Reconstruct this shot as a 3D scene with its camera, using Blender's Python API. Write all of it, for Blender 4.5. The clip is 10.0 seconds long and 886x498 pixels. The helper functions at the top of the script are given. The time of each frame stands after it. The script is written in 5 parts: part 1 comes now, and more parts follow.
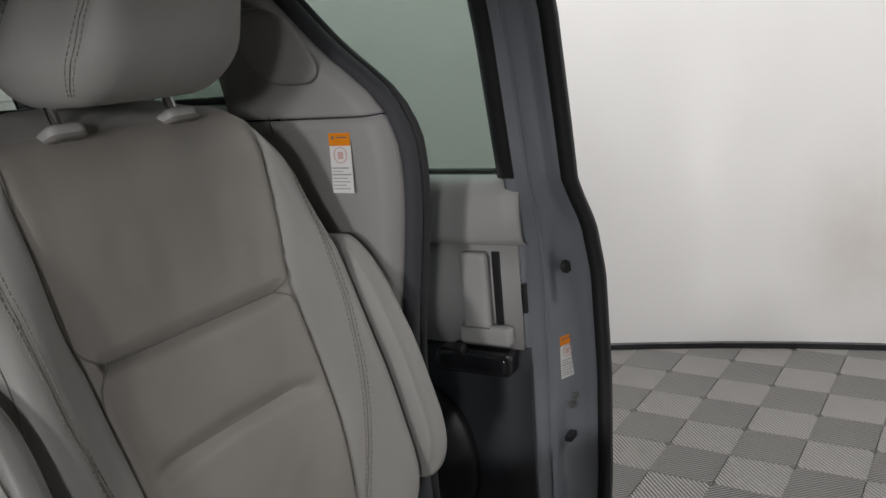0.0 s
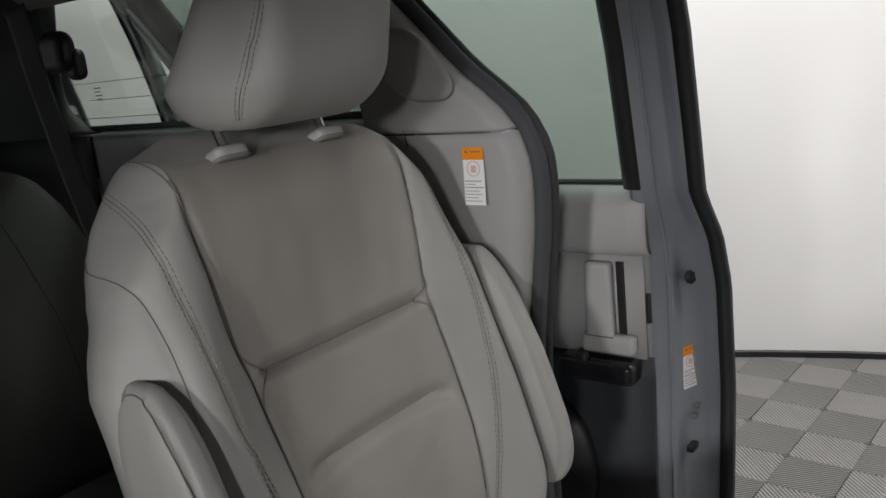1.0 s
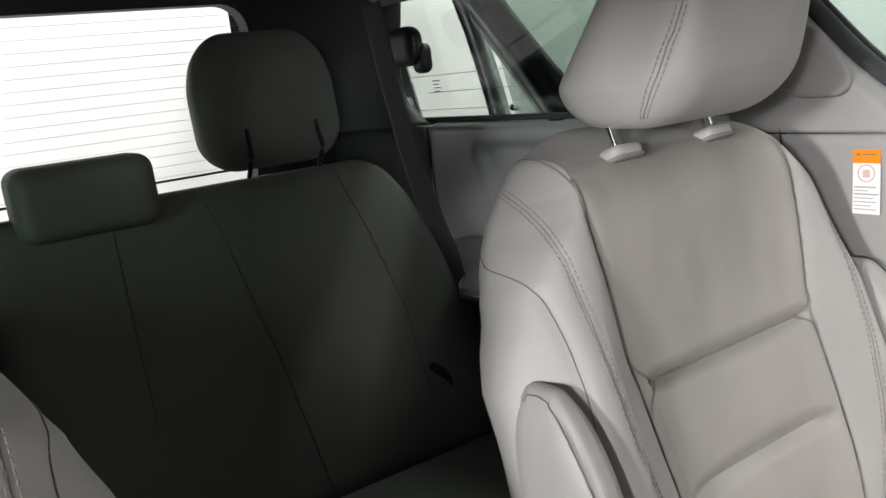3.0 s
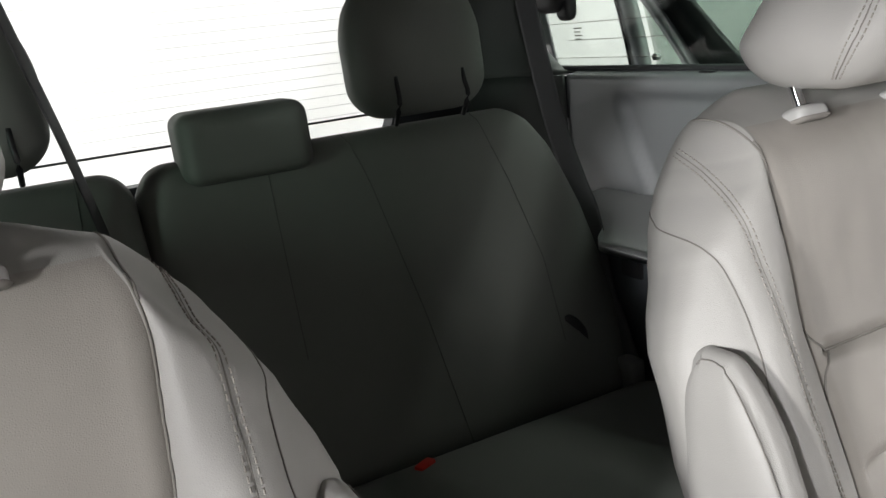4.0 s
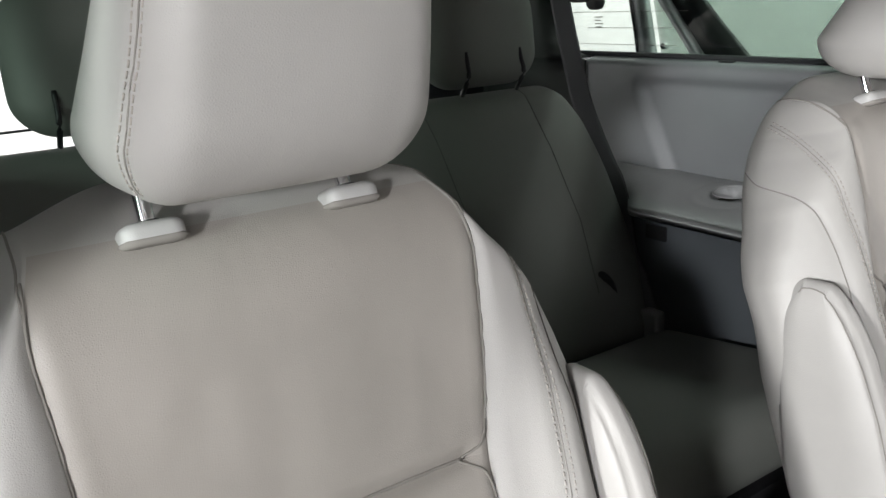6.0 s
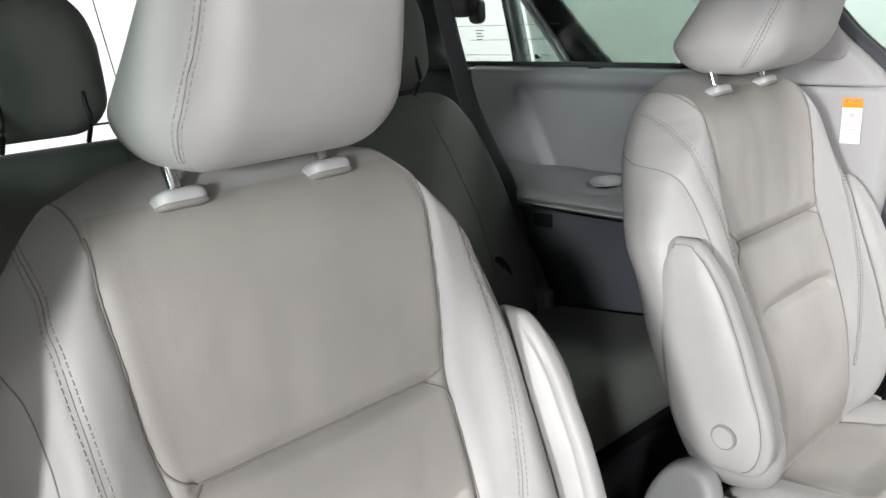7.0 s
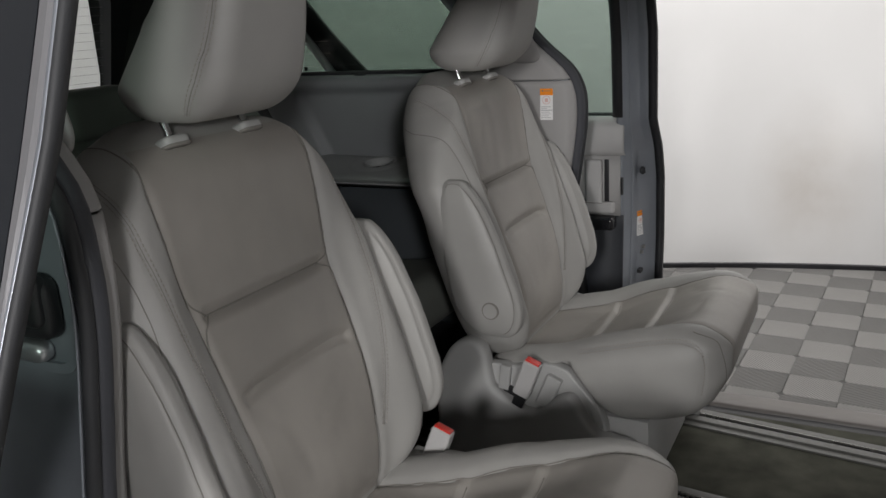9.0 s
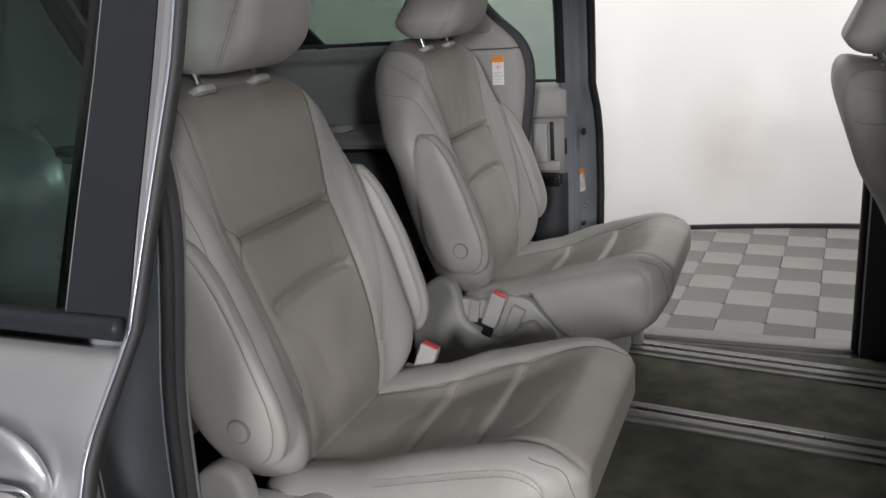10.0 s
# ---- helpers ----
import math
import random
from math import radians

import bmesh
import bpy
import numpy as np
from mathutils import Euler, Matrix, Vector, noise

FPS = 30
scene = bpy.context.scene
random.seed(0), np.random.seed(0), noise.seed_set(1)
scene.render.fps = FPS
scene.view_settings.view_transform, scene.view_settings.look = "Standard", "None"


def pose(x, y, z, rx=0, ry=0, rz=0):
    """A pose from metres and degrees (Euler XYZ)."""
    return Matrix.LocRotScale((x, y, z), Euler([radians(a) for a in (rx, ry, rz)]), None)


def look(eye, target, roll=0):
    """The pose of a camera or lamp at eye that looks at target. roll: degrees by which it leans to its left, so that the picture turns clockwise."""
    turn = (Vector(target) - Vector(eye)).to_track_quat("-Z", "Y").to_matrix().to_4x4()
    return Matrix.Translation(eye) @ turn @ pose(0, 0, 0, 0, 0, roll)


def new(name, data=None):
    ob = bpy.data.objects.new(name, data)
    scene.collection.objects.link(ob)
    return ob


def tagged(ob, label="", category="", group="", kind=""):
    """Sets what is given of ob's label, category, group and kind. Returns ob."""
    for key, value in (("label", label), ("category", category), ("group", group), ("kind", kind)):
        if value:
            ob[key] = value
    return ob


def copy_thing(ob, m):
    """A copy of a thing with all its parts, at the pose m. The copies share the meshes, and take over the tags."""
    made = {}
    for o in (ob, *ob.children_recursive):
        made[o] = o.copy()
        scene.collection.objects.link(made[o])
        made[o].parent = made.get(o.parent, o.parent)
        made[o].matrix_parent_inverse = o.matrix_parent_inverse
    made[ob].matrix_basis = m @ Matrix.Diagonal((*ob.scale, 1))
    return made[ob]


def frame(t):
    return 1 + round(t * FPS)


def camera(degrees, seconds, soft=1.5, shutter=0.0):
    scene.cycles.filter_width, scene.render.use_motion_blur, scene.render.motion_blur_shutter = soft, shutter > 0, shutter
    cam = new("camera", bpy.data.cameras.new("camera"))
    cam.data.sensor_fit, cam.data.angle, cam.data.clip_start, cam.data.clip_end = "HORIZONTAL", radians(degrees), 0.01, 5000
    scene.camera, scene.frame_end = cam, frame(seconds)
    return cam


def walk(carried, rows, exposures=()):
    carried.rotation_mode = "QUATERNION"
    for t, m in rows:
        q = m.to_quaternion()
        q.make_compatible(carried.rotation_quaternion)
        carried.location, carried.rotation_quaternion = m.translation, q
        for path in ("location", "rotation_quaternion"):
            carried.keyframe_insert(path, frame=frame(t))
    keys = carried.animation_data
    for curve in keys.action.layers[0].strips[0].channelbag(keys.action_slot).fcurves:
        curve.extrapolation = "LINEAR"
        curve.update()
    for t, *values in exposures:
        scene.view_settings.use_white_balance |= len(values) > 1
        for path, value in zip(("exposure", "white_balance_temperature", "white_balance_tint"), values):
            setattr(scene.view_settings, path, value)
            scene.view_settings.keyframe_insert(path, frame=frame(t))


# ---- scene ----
from mathutils import bvhtree

cam = camera(55.3, 10.0)
PATH = [
    (0, (0.814, -0.179, 1.375), (-0.183, 1.49, 0.902), -5.2),
    (0.5, (0.808, -0.209, 1.398), (-0.326, 1.374, 0.942), -5.8),
    (1, (0.795, -0.229, 1.407), (-0.396, 1.311, 0.951), -6.1),
    (1.5, (0.761, -0.242, 1.406), (-0.546, 1.203, 0.956), -6.5),
    (2, (0.723, -0.265, 1.415), (-0.723, 1.047, 0.983), -6.8),
    (2.2, (0.710, -0.270, 1.418), (-0.765, 1.010, 0.990), -6.6),
    (3.3, (0.651, -0.322, 1.436), (-1.001, 0.713, 0.987), -6.4),
    (3.5, (0.647, -0.334, 1.44), (-1.027, 0.647, 0.953), -6.1),
    (4, (0.624, -0.368, 1.453), (-1.09, 0.522, 0.933), -6.2),
    (4.5, (0.624, -0.425, 1.456), (-1.122, 0.4, 0.936), -6.4),
    (5, (0.614, -0.5, 1.46), (-1.138, 0.308, 0.933), -6.4),
    (5.2, (0.614, -0.531, 1.462), (-1.131, 0.287, 0.927), -6.1),
    (6.3, (0.638, -0.770, 1.481), (-0.882, 0.398, 0.911), -2.5),
    (6.5, (0.658, -0.794, 1.481), (-0.832, 0.418, 0.923), -2.8),
    (7, (0.709, -0.894, 1.474), (-0.691, 0.424, 0.922), -3.2),
    (7.5, (0.776, -1.047, 1.472), (-0.545, 0.359, 0.945), -3.0),
    (8, (0.821, -1.165, 1.489), (-0.375, 0.348, 0.959), -2.5),
    (8.5, (0.869, -1.315, 1.471), (-0.212, 0.28, 0.933), -2.4),
    (9, (0.901, -1.447, 1.474), (0.007, 0.261, 0.942), -3.3),
    (9.5, (0.899, -1.574, 1.455), (0.089, 0.175, 0.921), -3.9),
    (10, (0.91, -1.716, 1.44), (0.166, 0.053, 0.875), -4.0),
]
EXPOSURES = [(0.0, -0.75, 6500, 10), (0.5, -0.60, 6500, 10), (1.0, -0.55, 6500, 10), (1.5, -0.36, 6500, 10), (2.0, 0.0, 6500, 10), (3.5, 0.87, 6500, 10), (4.5, 1.0, 6500, 10), (5.0, 1.06, 6500, 10),
             (6.5, 1.17, 6350, 10), (7.0, 1.17, 6300, 10), (7.5, 0.9, 6250, 11), (8.0, 0.08, 6330, 10), (8.5, -0.42, 6450, 10), (9.0, -0.68, 6500, 10),
             (9.5, -0.62, 6500, 10), (10.0, -0.42, 6500, 10)]
walk(cam, [(t, look(eye, target, roll)) for t, eye, target, roll in PATH], exposures=EXPOSURES)

# ---- world and light ----
world = bpy.data.worlds.new("world")
scene.world = world
world.use_nodes = True
world.node_tree.nodes["Background"].inputs[0].default_value = (0.9, 0.95, 1.0, 1)
world.node_tree.nodes["Background"].inputs[1].default_value = 0.05


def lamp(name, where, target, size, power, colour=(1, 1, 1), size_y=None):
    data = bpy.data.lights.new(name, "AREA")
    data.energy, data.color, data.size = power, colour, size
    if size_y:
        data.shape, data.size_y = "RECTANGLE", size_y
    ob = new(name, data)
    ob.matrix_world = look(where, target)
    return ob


CEIL = 3.3
# unseen lamps added to brighten booth walls and seats; cast shadows place only softbox_middle
WARM = (1.0, 0.99, 0.985)
lamp("far_wall_fill", (0.6, 1.9, CEIL - 0.3), (0.6, 3.3, 0.4), 5.0, 138, WARM, 0.7)
lamp("near_wall_fill", (-1.2, -3.6, CEIL - 0.2), (-4.0, -3.9, 3.0), 0.5, 14, WARM, 3.5)
lamp("rear_wall_fill", (-2.5, -1.1, CEIL - 0.2), (-4.2, -1.09, 1.2), 0.8, 44, WARM, 3.0)
lamp("side_fill", (1.25, -4.3, 2.0), (0.1, 0.5, 0.9), 0.35, 112, WARM, 0.5)
lamp("softbox_middle", (2.25, -3.3, 1.9), (0.1, 0.3, 1.0), 0.25, 64, WARM, 0.3)
lamp("front_fill", (4.6, -2.75, 1.45), (0.2, 0.2, 0.8), 0.3, 20, WARM, 0.35)

# ---- materials ----
def nodes_of(name):
    m = bpy.data.materials.new(name)
    m.use_nodes = True
    nt = m.node_tree
    return m, nt, nt.nodes["Principled BSDF"]


def surface(name, colour, rough=0.5, metal=0.0, grain=0.0, grain_scale=400.0, stain=0.12, stain_scale=6.0, kind="noise", spec=0.5, rough_var=0.08, coat=0.0):
    """A painted, moulded or covered surface: slow stains in colour and gloss, and fine relief."""
    m, nt, bsdf = nodes_of(name)
    tc = nt.nodes.new("ShaderNodeTexCoord")
    slow = nt.nodes.new("ShaderNodeTexNoise")
    slow.inputs["Scale"].default_value, slow.inputs["Detail"].default_value = stain_scale, 5
    nt.links.new(tc.outputs["Object"], slow.inputs["Vector"])
    ramp = nt.nodes.new("ShaderNodeValToRGB")
    ramp.color_ramp.elements[0].position, ramp.color_ramp.elements[1].position = 0.3, 0.7
    ramp.color_ramp.elements[0].color = (*[c * (1 - stain) for c in colour], 1)
    ramp.color_ramp.elements[1].color = (*[min(1, c * (1 + stain)) for c in colour], 1)
    nt.links.new(slow.outputs["Fac"], ramp.inputs["Fac"])
    nt.links.new(ramp.outputs["Color"], bsdf.inputs["Base Color"])
    rr = nt.nodes.new("ShaderNodeMapRange")
    rr.inputs["To Min"].default_value, rr.inputs["To Max"].default_value = max(0.02, rough - rough_var), min(1, rough + rough_var)
    nt.links.new(slow.outputs["Fac"], rr.inputs["Value"])
    nt.links.new(rr.outputs["Result"], bsdf.inputs["Roughness"])
    bsdf.inputs["Metallic"].default_value = metal
    bsdf.inputs["Specular IOR Level"].default_value = spec
    bsdf.inputs["Coat Weight"].default_value = coat
    bsdf.inputs["Coat Roughness"].default_value = 0.06
    if grain > 0:
        if kind == "voronoi":
            fine = nt.nodes.new("ShaderNodeTexVoronoi")
            fine.feature = "DISTANCE_TO_EDGE"
            out = fine.outputs["Distance"]
        else:
            fine = nt.nodes.new("ShaderNodeTexNoise")
            fine.inputs["Detail"].default_value = 3
            out = fine.outputs["Fac"]
        fine.inputs["Scale"].default_value = grain_scale
        nt.links.new(tc.outputs["Object"], fine.inputs["Vector"])
        bump = nt.nodes.new("ShaderNodeBump")
        bump.inputs["Strength"].default_value, bump.inputs["Distance"].default_value = grain, 0.001
        nt.links.new(out, bump.inputs["Height"])
        nt.links.new(bump.outputs["Normal"], bsdf.inputs["Normal"])
    return m


def leather(name, colour, rough=0.47, stain=0.085):
    """Seat leather: pebble grain, slow creases and a little rubbed gloss."""
    m = surface(name, colour, rough, grain=0.3, grain_scale=600, stain=stain, stain_scale=6, kind="voronoi")
    nt = m.node_tree
    bsdf = nt.nodes["Principled BSDF"]
    old = bsdf.inputs["Normal"].links[0].from_node
    tc = nt.nodes.new("ShaderNodeTexCoord")
    wrinkle = nt.nodes.new("ShaderNodeTexNoise")
    wrinkle.inputs["Scale"].default_value, wrinkle.inputs["Detail"].default_value, wrinkle.inputs["Distortion"].default_value = 9, 2, 0.3
    stretch = nt.nodes.new("ShaderNodeMapping")
    stretch.inputs["Scale"].default_value = (1.3, 1.5, 0.6)
    nt.links.new(tc.outputs["Object"], stretch.inputs["Vector"])
    nt.links.new(stretch.outputs["Vector"], wrinkle.inputs["Vector"])
    bump = nt.nodes.new("ShaderNodeBump")
    bump.inputs["Strength"].default_value, bump.inputs["Distance"].default_value = 0.19, 0.012
    nt.links.new(wrinkle.outputs["Fac"], bump.inputs["Height"])
    nt.links.new(old.outputs["Normal"], bump.inputs["Normal"])
    nt.links.new(bump.outputs["Normal"], bsdf.inputs["Normal"])
    return m


def glass(name, tint, gloss=0.02):
    """A thin tinted pane; gloss grows towards grazing view. The tint is that of one of its two faces."""
    m = bpy.data.materials.new(name)
    m.use_nodes = True
    nt = m.node_tree
    nt.nodes.clear()
    out = nt.nodes.new("ShaderNodeOutputMaterial")
    mix = nt.nodes.new("ShaderNodeMixShader")
    clear = nt.nodes.new("ShaderNodeBsdfTransparent")
    clear.inputs["Color"].default_value = (*[c ** 0.5 for c in tint], 1)
    shine = nt.nodes.new("ShaderNodeBsdfGlossy")
    shine.inputs["Roughness"].default_value = gloss
    facing = nt.nodes.new("ShaderNodeLayerWeight")
    facing.inputs["Blend"].default_value = 0.5
    power = nt.nodes.new("ShaderNodeMath")
    power.operation = "POWER"
    power.inputs[1].default_value = 4.0
    scale = nt.nodes.new("ShaderNodeMath")
    scale.operation = "MULTIPLY_ADD"
    scale.inputs[1].default_value, scale.inputs[2].default_value = 0.55, 0.036
    nt.links.new(facing.outputs["Facing"], power.inputs[0])
    nt.links.new(power.outputs[0], scale.inputs[0])
    nt.links.new(scale.outputs[0], mix.inputs[0])
    nt.links.new(clear.outputs[0], mix.inputs[1])
    nt.links.new(shine.outputs[0], mix.inputs[2])
    nt.links.new(mix.outputs[0], out.inputs[0])
    return m


LEATHER = leather("grey_leather", (0.342, 0.334, 0.320))
INSERT = leather("grey_leather_insert", (0.300, 0.281, 0.258), 0.45, 0.115)
# the same grey leather for the third row, with its shade in the colour
SHADED_LEATHER = surface("shaded_third_row_leather", (0.166, 0.173, 0.159), 0.6, grain=0.3, grain_scale=700, stain=0.06)
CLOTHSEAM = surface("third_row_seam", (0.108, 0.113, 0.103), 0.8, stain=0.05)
THREAD = surface("thread", (0.325, 0.305, 0.28), 0.8, stain=0.05)
SEAMDARK = surface("dark_thread", (0.205, 0.193, 0.178), 0.9, stain=0.05)
TRIM = surface("grey_moulded_trim", (0.36, 0.35, 0.345), 0.55, grain=0.3, grain_scale=900, stain=0.05, stain_scale=4)
TRIM_LIGHT = surface("light_grey_door_trim", (0.46, 0.45, 0.445), 0.5, grain=0.25, grain_scale=900, stain=0.05, stain_scale=5)
QTRIM = surface("blue_grey_side_trim", (0.245, 0.256, 0.264), 0.38, grain=0.25, grain_scale=900, stain=0.06, stain_scale=5)
SHELFTRIM = surface("pale_shelf_plastic", (0.37, 0.38, 0.38), 0.38, grain=0.25, grain_scale=900, stain=0.06, stain_scale=5)
# rear trim coloured nearly black to carry the shade at the back
SHADED_TRIM = surface("shaded_rear_trim", (0.045, 0.05, 0.047), 0.6, grain=0.3, grain_scale=900, stain=0.06)
SHELL = surface("grey_seat_plastic", (0.36, 0.358, 0.352), 0.48, grain=0.3, grain_scale=900, stain=0.06, stain_scale=8)
DARKTRIM = surface("dark_trim", (0.036, 0.039, 0.046), 0.55, grain=0.4, grain_scale=700, stain=0.12)
BLACK = surface("black_plastic", (0.018, 0.018, 0.02), 0.42, grain=0.2, grain_scale=800, stain=0.15)
PILLARBLACK = surface("satin_black_film", (0.022, 0.024, 0.028), 0.42, grain=0.1, grain_scale=900, stain=0.06, spec=0.25)
GLOSSBLACK = surface("gloss_black", (0.012, 0.012, 0.014), 0.14, stain=0.1)
RUBBER = surface("rubber_seal", (0.03, 0.031, 0.034), 0.6, grain=0.3, grain_scale=500, stain=0.2)
SEALGREY = surface("grey_seal_lip", (0.055, 0.057, 0.066), 0.7, grain=0.3, grain_scale=500, stain=0.12)
PAINT = surface("silver_grey_paint", (0.53, 0.53, 0.555), 0.36, metal=0.75, grain=0.04, grain_scale=2500, stain=0.03, coat=0.8)
FLANGE = surface("dull_silver_flange", (0.17, 0.168, 0.176), 0.5, metal=0.15, grain=0.05, grain_scale=1500, stain=0.05)
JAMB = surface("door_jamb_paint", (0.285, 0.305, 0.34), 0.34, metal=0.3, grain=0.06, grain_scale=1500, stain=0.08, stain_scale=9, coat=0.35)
CHROME = surface("chrome", (0.8, 0.8, 0.82), 0.08, metal=1.0, stain=0.02)
STEEL = surface("steel", (0.55, 0.54, 0.52), 0.28, metal=1.0, stain=0.06)
BRASS = surface("zinc_bolt", (0.42, 0.33, 0.18), 0.35, metal=1.0, stain=0.1)
CARPET = surface("carpet", (0.070, 0.070, 0.056), 0.95, grain=1.0, grain_scale=900, stain=0.32, stain_scale=13, spec=0.1)
SCUFF = surface("sill_plate", (0.14, 0.127, 0.118), 0.42, grain=0.2, grain_scale=300, stain=0.1, stain_scale=12)
RAILGREY = surface("rail_cover", (0.112, 0.111, 0.102), 0.4, grain=0.2, grain_scale=600, stain=0.1)
HEADLINER = surface("headliner", (0.30, 0.29, 0.27), 0.9, grain=0.5, grain_scale=900, stain=0.04)
BELTPLASTIC = surface("belt_plastic", (0.20, 0.20, 0.20), 0.5, grain=0.2, grain_scale=800, stain=0.08)
LOWERTRIM = surface("blue_black_lower_trim", (0.072, 0.081, 0.09), 0.6, grain=0.4, grain_scale=700, stain=0.1)
BELT = surface("belt_webbing", (0.085, 0.087, 0.092), 0.7, grain=0.6, grain_scale=900, stain=0.08)
RED = surface("red_button", (0.62, 0.03, 0.02), 0.35, stain=0.05)
ORANGE = surface("orange_print", (0.95, 0.29, 0.006), 0.45, stain=0.03)
PAPER = surface("white_label", (0.88, 0.87, 0.86), 0.45, stain=0.02)
INK = surface("grey_print", (0.42, 0.42, 0.43), 0.6, stain=0.02)
PALERED = surface("pale_red_print", (0.74, 0.50, 0.47), 0.5, stain=0.02)
WALLWHITE = surface("booth_wall_white", (0.83, 0.82, 0.81), 0.55, grain=0.05, grain_scale=60, stain=0.035, stain_scale=0.9)


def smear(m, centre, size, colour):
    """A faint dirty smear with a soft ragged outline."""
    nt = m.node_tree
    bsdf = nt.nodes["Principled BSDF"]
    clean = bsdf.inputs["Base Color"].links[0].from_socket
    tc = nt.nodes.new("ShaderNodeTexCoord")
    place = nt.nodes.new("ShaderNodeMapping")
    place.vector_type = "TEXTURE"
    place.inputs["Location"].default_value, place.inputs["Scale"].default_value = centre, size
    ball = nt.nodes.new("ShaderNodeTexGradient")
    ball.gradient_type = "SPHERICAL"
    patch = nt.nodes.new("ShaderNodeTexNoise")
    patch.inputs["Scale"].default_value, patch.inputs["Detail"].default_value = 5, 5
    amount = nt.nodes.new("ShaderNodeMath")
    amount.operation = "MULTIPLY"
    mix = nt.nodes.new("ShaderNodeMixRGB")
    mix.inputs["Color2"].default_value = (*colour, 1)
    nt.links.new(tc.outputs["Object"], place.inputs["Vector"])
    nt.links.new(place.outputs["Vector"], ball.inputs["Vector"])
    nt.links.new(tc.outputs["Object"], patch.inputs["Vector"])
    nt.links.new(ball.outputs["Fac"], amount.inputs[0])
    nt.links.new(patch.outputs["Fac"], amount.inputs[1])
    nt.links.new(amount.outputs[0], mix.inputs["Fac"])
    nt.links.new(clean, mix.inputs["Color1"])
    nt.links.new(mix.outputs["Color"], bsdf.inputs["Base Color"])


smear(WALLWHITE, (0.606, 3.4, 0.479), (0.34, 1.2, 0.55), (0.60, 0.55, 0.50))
TILE_A = surface("floor_tile_light", (0.298, 0.290, 0.278), 0.5, grain=0.3, grain_scale=300, stain=0.07, stain_scale=3)
TILE_B = surface("floor_tile_dark", (0.205, 0.200, 0.193), 0.5, grain=0.3, grain_scale=300, stain=0.07, stain_scale=3)
GROUT = surface("floor_under_tile", (0.10, 0.098, 0.095), 0.8, stain=0.1)
GLASS_TINT = glass("green_privacy_glass", (0.50, 0.56, 0.52))
GLASS_DOOR = glass("green_door_glass", (0.30, 0.37, 0.33))
GLASS_REAR = glass("rear_glass", (0.80, 0.86, 0.83))

# ---- mesh helpers ----
def empty(name, label="", category="", group="", kind="", m=None):
    ob = tagged(new(name), label, category, group, kind)
    ob.empty_display_size = 0.1
    if m is not None:
        ob.matrix_world = m
    return ob


def mesh_of(name, verts, faces, material, smooth=True):
    me = bpy.data.meshes.new(name)
    me.from_pydata([tuple(v) for v in verts], [], [tuple(f) for f in faces])
    me.materials.append(material)
    me.polygons.foreach_set("use_smooth", [smooth] * len(me.polygons))
    me.update()
    return me


def add(name, verts, faces, material, parent=None, label="", smooth=True, m=None):
    ob = new(name, mesh_of(name, verts, faces, material, smooth))
    if parent is not None:
        ob.parent = parent
    if m is not None:
        ob.matrix_local = m
    return tagged(ob, label)


def part(name, bm, material, parent=None, label="", smooth=False, m=None):
    me = bpy.data.meshes.new(name)
    bmesh.ops.recalc_face_normals(bm, faces=bm.faces)
    bm.to_mesh(me)
    bm.free()
    me.materials.append(material)
    if smooth:
        me.polygons.foreach_set("use_smooth", [True] * len(me.polygons))
        me.set_sharp_from_angle(angle=radians(40))
    ob = new(name, me)
    if parent is not None:
        ob.parent = parent
    if m is not None:
        ob.matrix_local = m
    return tagged(ob, label)


def soft_box(half, radii, res):
    """Points and quads of a box with rounded edges, half sizes and radii per axis, on an even grid."""
    half, radii = np.array(half, float), np.minimum(np.array(radii, float), np.array(half, float) * 0.999)
    index, pts, faces = {}, [], []
    n = np.maximum(2, np.ceil(2 * half / res).astype(int))

    def vert(i):
        if i not in index:
            index[i] = len(pts)
            pts.append(-half + 2 * half * np.array(i) / n)
        return index[i]

    for ax in range(3):
        b, c = (ax + 1) % 3, (ax + 2) % 3
        for end in (0, n[ax]):
            for i in range(n[b]):
                for j in range(n[c]):
                    quad = []
                    for di, dj in ((0, 0), (1, 0), (1, 1), (0, 1)):
                        k = [0, 0, 0]
                        k[ax], k[b], k[c] = int(end), i + di, j + dj
                        quad.append(vert(tuple(k)))
                    faces.append(quad if end else quad[::-1])
    p = np.array(pts)
    inner = np.clip(p, -(half - radii), half - radii)
    d = (p - inner) / radii
    length = np.linalg.norm(d, axis=1, keepdims=True)
    q = inner + radii * d / np.maximum(length, 1e-9)
    return np.where(length > 1e-6, q, p), faces


def polydist(p, line):
    """Distance of 2D points to a polyline."""
    best = np.full(len(p), 9.0)
    for a, b in zip(line[:-1], line[1:]):
        a, b = np.array(a, float), np.array(b, float)
        t = np.clip(((p - a) @ (b - a)) / max(1e-12, (b - a) @ (b - a)), 0, 1)
        best = np.minimum(best, np.linalg.norm(p - (a + t[:, None] * (b - a)), axis=1))
    return best


def curve_pts(line, n):
    """A smooth (Catmull-Rom) run of n points through a few."""
    line = [np.array(v, float) for v in line]
    ext = [2 * line[0] - line[1]] + line + [2 * line[-1] - line[-2]]
    out = []
    for u in np.linspace(0, len(line) - 1, n):
        i = min(int(u), len(line) - 2)
        t = u - i
        a, b, c, d = ext[i:i + 4]
        out.append(0.5 * (2 * b + (c - a) * t + (2 * a - 5 * b + 4 * c - d) * t * t + (3 * b - a - 3 * c + d) * t ** 3))
    return out


